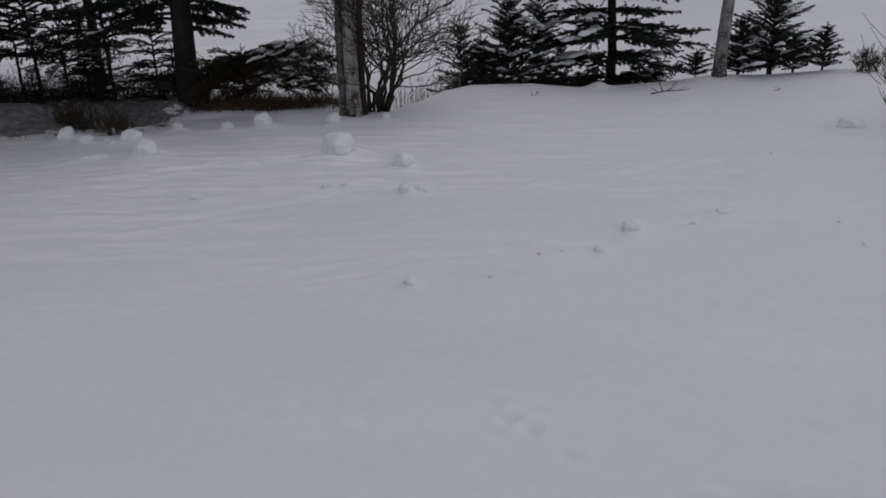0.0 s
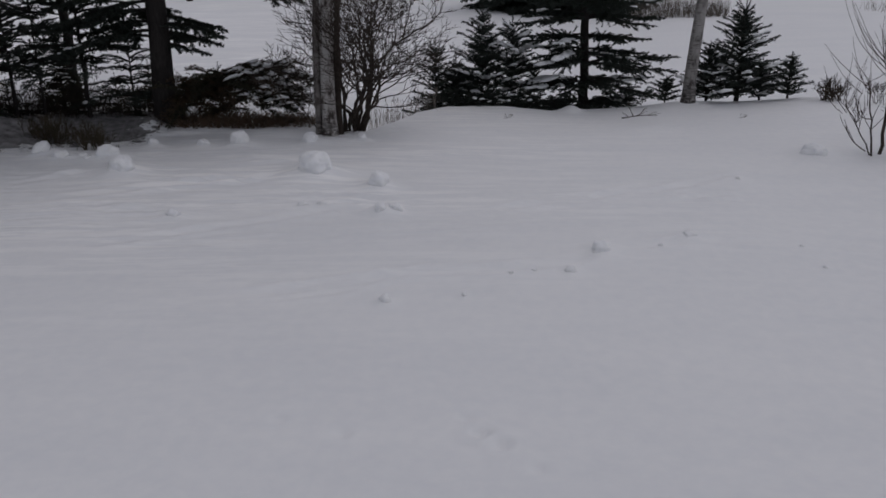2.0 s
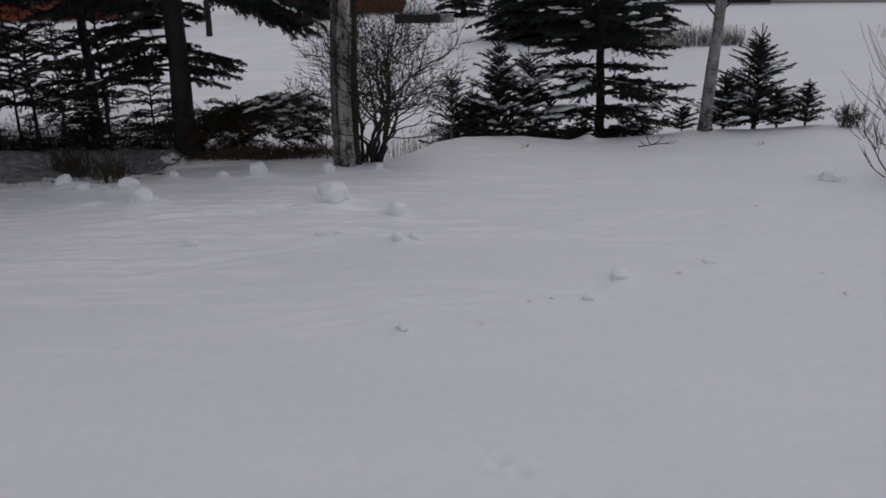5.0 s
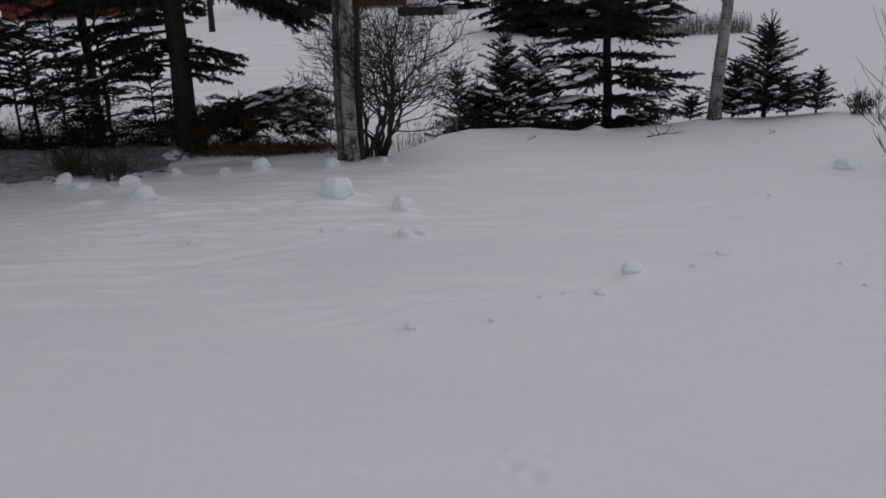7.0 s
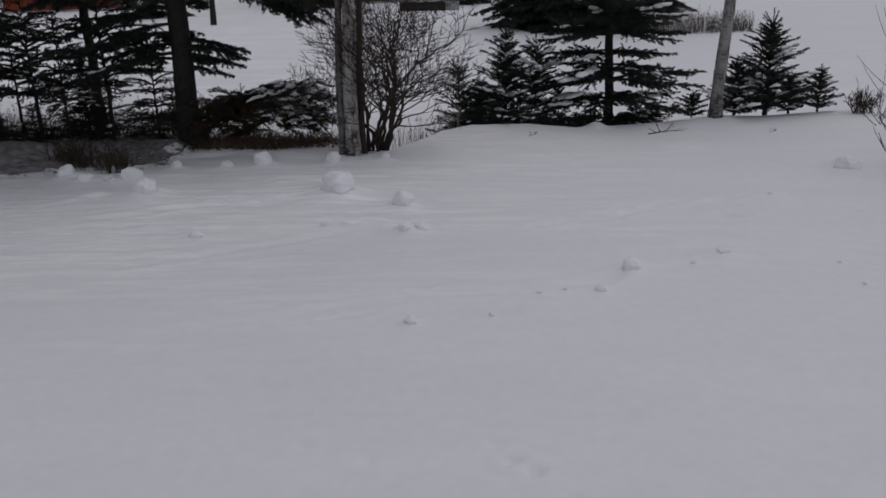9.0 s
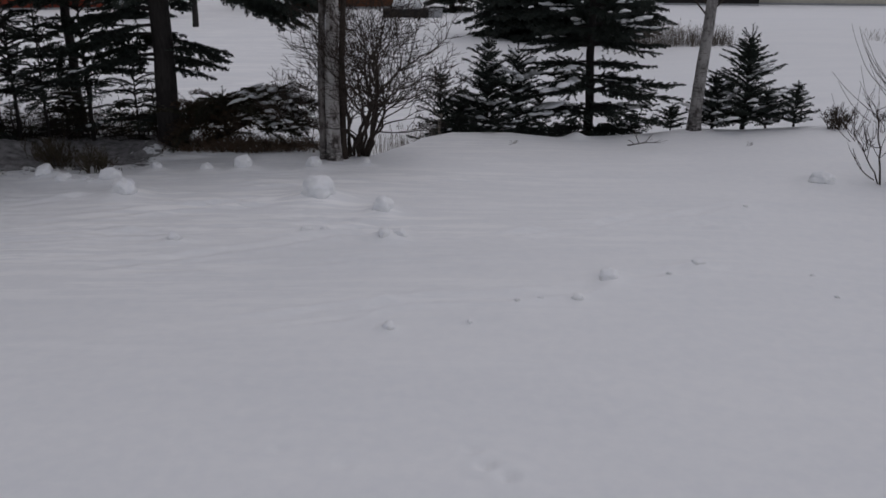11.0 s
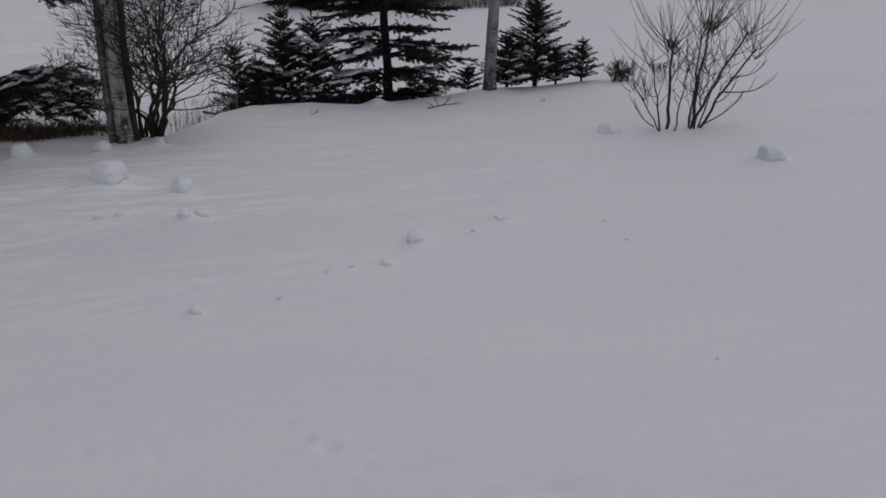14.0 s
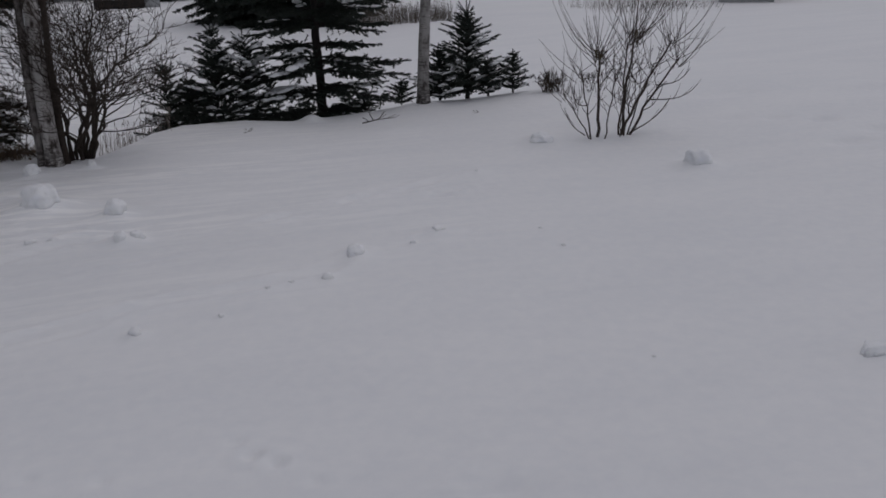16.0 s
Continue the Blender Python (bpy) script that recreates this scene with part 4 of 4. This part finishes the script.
# ---- snow rollers and lumps rolled by the wind ----
def roller(x, y, w, h, seed, hollow):
    """A rolled drum of snow: uneven, rounded, with sunken ends where it is a drum."""
    r = np.random.default_rng(seed)
    bm = bmesh.new()
    bmesh.ops.create_icosphere(bm, subdivisions=5 if w > 0.3 else 4 if w > 0.12 else 3, radius=1)
    seeds = Vector(r.uniform(0, 50, 3))
    for v in bm.verts:
        c = v.co.copy()
        if hollow:
            rr = math.hypot(c.y, c.z)
            k = 1 / max(abs(c.x) * 1.02, rr * 1.02, 0.01)
            c = c.lerp(c * k * 0.92, 0.34)
            rr = math.hypot(c.y, c.z)
            if abs(c.x) > 0.6:
                c.x *= 1 - 0.30 * max(0, 1 - rr / 0.6)
                c.x += math.copysign(0.05 * math.sin(rr * 16), c.x)
        k = 1 + 0.28 * noise.noise(c * 1.2 + seeds) + 0.12 * noise.noise(c * 2.7 + seeds) + 0.030 * noise.noise(c * 6 + seeds) + 0.015 * noise.noise(c * 14 + seeds)
        v.co = Vector((c.x * w / 2, c.y * h / 2 * 1.05, c.z * h / 2)) * k
    for v in bm.verts:
        if v.co.z < 0.06 * h:   # drifted-in foot
            k = 1 + 0.6 * (0.06 - v.co.z / h)
            v.co.x, v.co.y = v.co.x * k, v.co.y * k
    for f in bm.faces:
        f.smooth = True
    me = bpy.data.meshes.new("snow_roller")
    bm.to_mesh(me)
    bm.free()
    me.materials.append(ROLLED)
    big = w > 0.15
    ob = new("snow_roller" if big else "snow_lump", me)
    toe = y - 0.6 * max(w, h)   # bedded as low as the snow at its near side
    z = float(fall(x, y) + relief(np.array([float(x)]), np.array([toe]))[0])
    ob.matrix_world = pose(x, y, z + h * (0.20 if w > 0.2 else 0.10 if w > 0.15 else 0.03), 0, 0, r.uniform(-35, 35))
    tagged(ob, "rolled drum of white snow lying on the lawn" if big else "small crumbled lump of snow on the lawn", "snow roller" if big else "snow lump", "snow rollers" if big else "snow lumps")


for k, (x, y, w, h) in enumerate(ROLLERS):
    roller(x, y, w, h, 200 + k, w > 0.28 and x > 6)
for k, (x, y, w, h) in enumerate(LUMPS):
    roller(x, y, w, h, 300 + k, False)


# ---- far buildings and things at the field's end ----
def house(name, at, turn, length, depth, eaves, wall_mat, label, windows, door=None):
    """A gabled house of lapped boards on a low footing, with a snow-covered roof."""
    root = thing(name, at, label, "building", turn=turn)
    bm = bmesh.new()
    box(bm, -length / 2, length / 2, 0, depth, -0.3, eaves)
    wall = bm_part("wall", bm, wall_mat, root)
    n = int(eaves / 0.28)
    for k in range(n):
        bm = bmesh.new()
        z = 0.16 + k * 0.28
        if z + 0.26 > eaves:
            bm.free()
            break
        box(bm, -length / 2 - 0.012, length / 2 + 0.012, -0.03 + 0.004 * (k % 2), 0.0, z, z + 0.262)
        bm_part("board", bm, wall_mat, wall)
    bm = bmesh.new()
    box(bm, -length / 2 - 0.02, length / 2 + 0.02, -0.02, depth + 0.02, -0.35, 0.14, 0.01)
    bm_part("footing", bm, GREY, root, "grey concrete footing")
    bm = bmesh.new()
    rise = depth * 0.32
    prof = [(-0.4, eaves - 0.1), (depth / 2, eaves + rise), (depth + 0.4, eaves - 0.1), (depth + 0.4, eaves + 0.1), (depth / 2, eaves + rise + 0.22), (-0.4, eaves + 0.1)]
    a = [bm.verts.new((-length / 2 - 0.3, y, z)) for y, z in prof]
    b = [bm.verts.new((length / 2 + 0.3, y, z)) for y, z in prof]
    for i in range(6):
        j = (i + 1) % 6
        bm.faces.new((a[i], a[j], b[j], b[i]))
    for ring in (a, b):
        bm.faces.new((ring[0], ring[1], ring[4], ring[5]))
        bm.faces.new((ring[1], ring[2], ring[3], ring[4]))
    bmesh.ops.recalc_face_normals(bm, faces=bm.faces)
    bm_part("roof", bm, CAP, root, "roof covered with snow")
    for x in (-length / 2 + 0.01, length / 2 - 0.01):
        bm = bmesh.new()
        t = 0.01 if x > 0 else -0.01
        tri = [(x, 0.05, eaves - 0.1), (x, depth - 0.05, eaves - 0.1), (x, depth / 2, eaves + rise - 0.02)]
        lo = [bm.verts.new(p) for p in tri]
        hi = [bm.verts.new((p[0] + t, p[1], p[2])) for p in tri]
        bm.faces.new(lo)
        bm.faces.new(hi[::-1])
        for i in range(3):
            bm.faces.new((lo[i], lo[(i + 1) % 3], hi[(i + 1) % 3], hi[i]))
        bmesh.ops.recalc_face_normals(bm, faces=bm.faces)
        bm_part("gable", bm, wall_mat, root)
    for x in windows:
        bm = bmesh.new()
        for args in ((x - 0.6, x + 0.6, 1.3, 1.38), (x - 0.6, x + 0.6, 2.32, 2.4), (x - 0.6, x - 0.52, 1.38, 2.32), (x + 0.52, x + 0.6, 1.38, 2.32), (x - 0.03, x + 0.03, 1.38, 2.32)):
            box(bm, args[0], args[1], -0.08, -0.031, args[2], args[3])
        win = bm_part("window", bm, BEIGE, root, "pale window frame")
        bm = bmesh.new()
        box(bm, x - 0.52, x + 0.52, -0.045, -0.034, 1.38, 2.32)
        bm_part("pane", bm, GLASS, win)
    return root


house("red_barn", on(-27.5, 64), 12, 9, 6, 2.9, RED, "long red wooden barn with snowy roof beyond the trees", (-2.5, 1.5))
house("brown_house", on(-8.2, 65), 4, 9.5, 7, 2.8, BROWN, "reddish-brown wooden house beyond the snowy field", (-3.0, 2.0))
house("pale_house", on(28.4, 70), -14, 11.5, 7, 2.8, BEIGE, "pale grey-beige sided house beyond the snowy field", (-3.5, 3.0))
house("dark_shed", on(20.4, 69.5), -10, 7.0, 5, 2.4, DARKWOOD, "dark weathered timber shed beside a pale house", ())
house("brown_shed", on(27.0, 37.6), -36, 2.5, 2.2, 1.9, BROWN, "small brown garden shed in the snow", ())


def far_trunk(at, h, rad, label, seed, limbs):
    r = np.random.default_rng(seed)
    root = thing("bare_tree", at, label, "tree")
    zs = np.linspace(-0.2, h, 12)
    part("trunk", *stem(np.stack([0.05 * np.sin(zs), 0.03 * np.cos(zs), zs], 1), rad * np.clip(1 - zs / h, 0.06, 1) ** 0.7, 10, 0.05, seed), BARK, root, smooth=True)
    for k in range(limbs):
        segs = []
        a = k * 2.4
        grow((0, 0, 1.2 + (h - 2) * k / max(limbs, 1)), (math.cos(a), math.sin(a), 1.1), 2.0, rad * 0.35, 2, r, segs, up=0.05)
        part("branch", *tubes(segs, 4), BARK, root, smooth=True)


far_trunk(on(-13.2, 48.2), 9, 0.17, "slim dark bare tree standing in the snowy field", 95, 5)


def snowed_deck(at):
    """A low dark timber platform under a heap of snow, with a pale box beside it."""
    root = thing("timber_platform", at, "low dark timber platform under a rounded heap of snow", "platform")
    for k in range(5):
        bm = bmesh.new()
        box(bm, -1.4, 1.4, -0.9 + 0.36 * k, -0.9 + 0.36 * k + 0.33, 0.02, 0.50, 0.02)
        bm_part("plank", bm, DARKWOOD, root)
    for x in (-1.2, 0, 1.2):
        bm = bmesh.new()
        box(bm, x - 0.12, x + 0.12, -0.8, 0.8, -0.2, 0.02, 0.01)
        bm_part("footing", bm, DARKWOOD, root)
    part("snow_heap", *lumps([((0.1, 0.1, 0.62), np.array((1.0, 0, 0)), 1.15, 0.8, 1.05)], np.random.default_rng(5)), CAP, root, "white rounded heap of snow", smooth=True)


snowed_deck(on(-2.3, 56.5))
crate = thing("storage_box", on(-0.5, 56.2), "pale grey storage box standing in the snow", "box")
bm = bmesh.new()
box(bm, -0.45, 0.45, -0.3, 0.3, -0.1, 0.42, 0.03)
bm_part("body", bm, GREY, crate)
bm = bmesh.new()
box(bm, -0.48, 0.48, -0.33, 0.33, 0.42, 0.5, 0.02)
bm_part("lid", bm, GREY, crate)
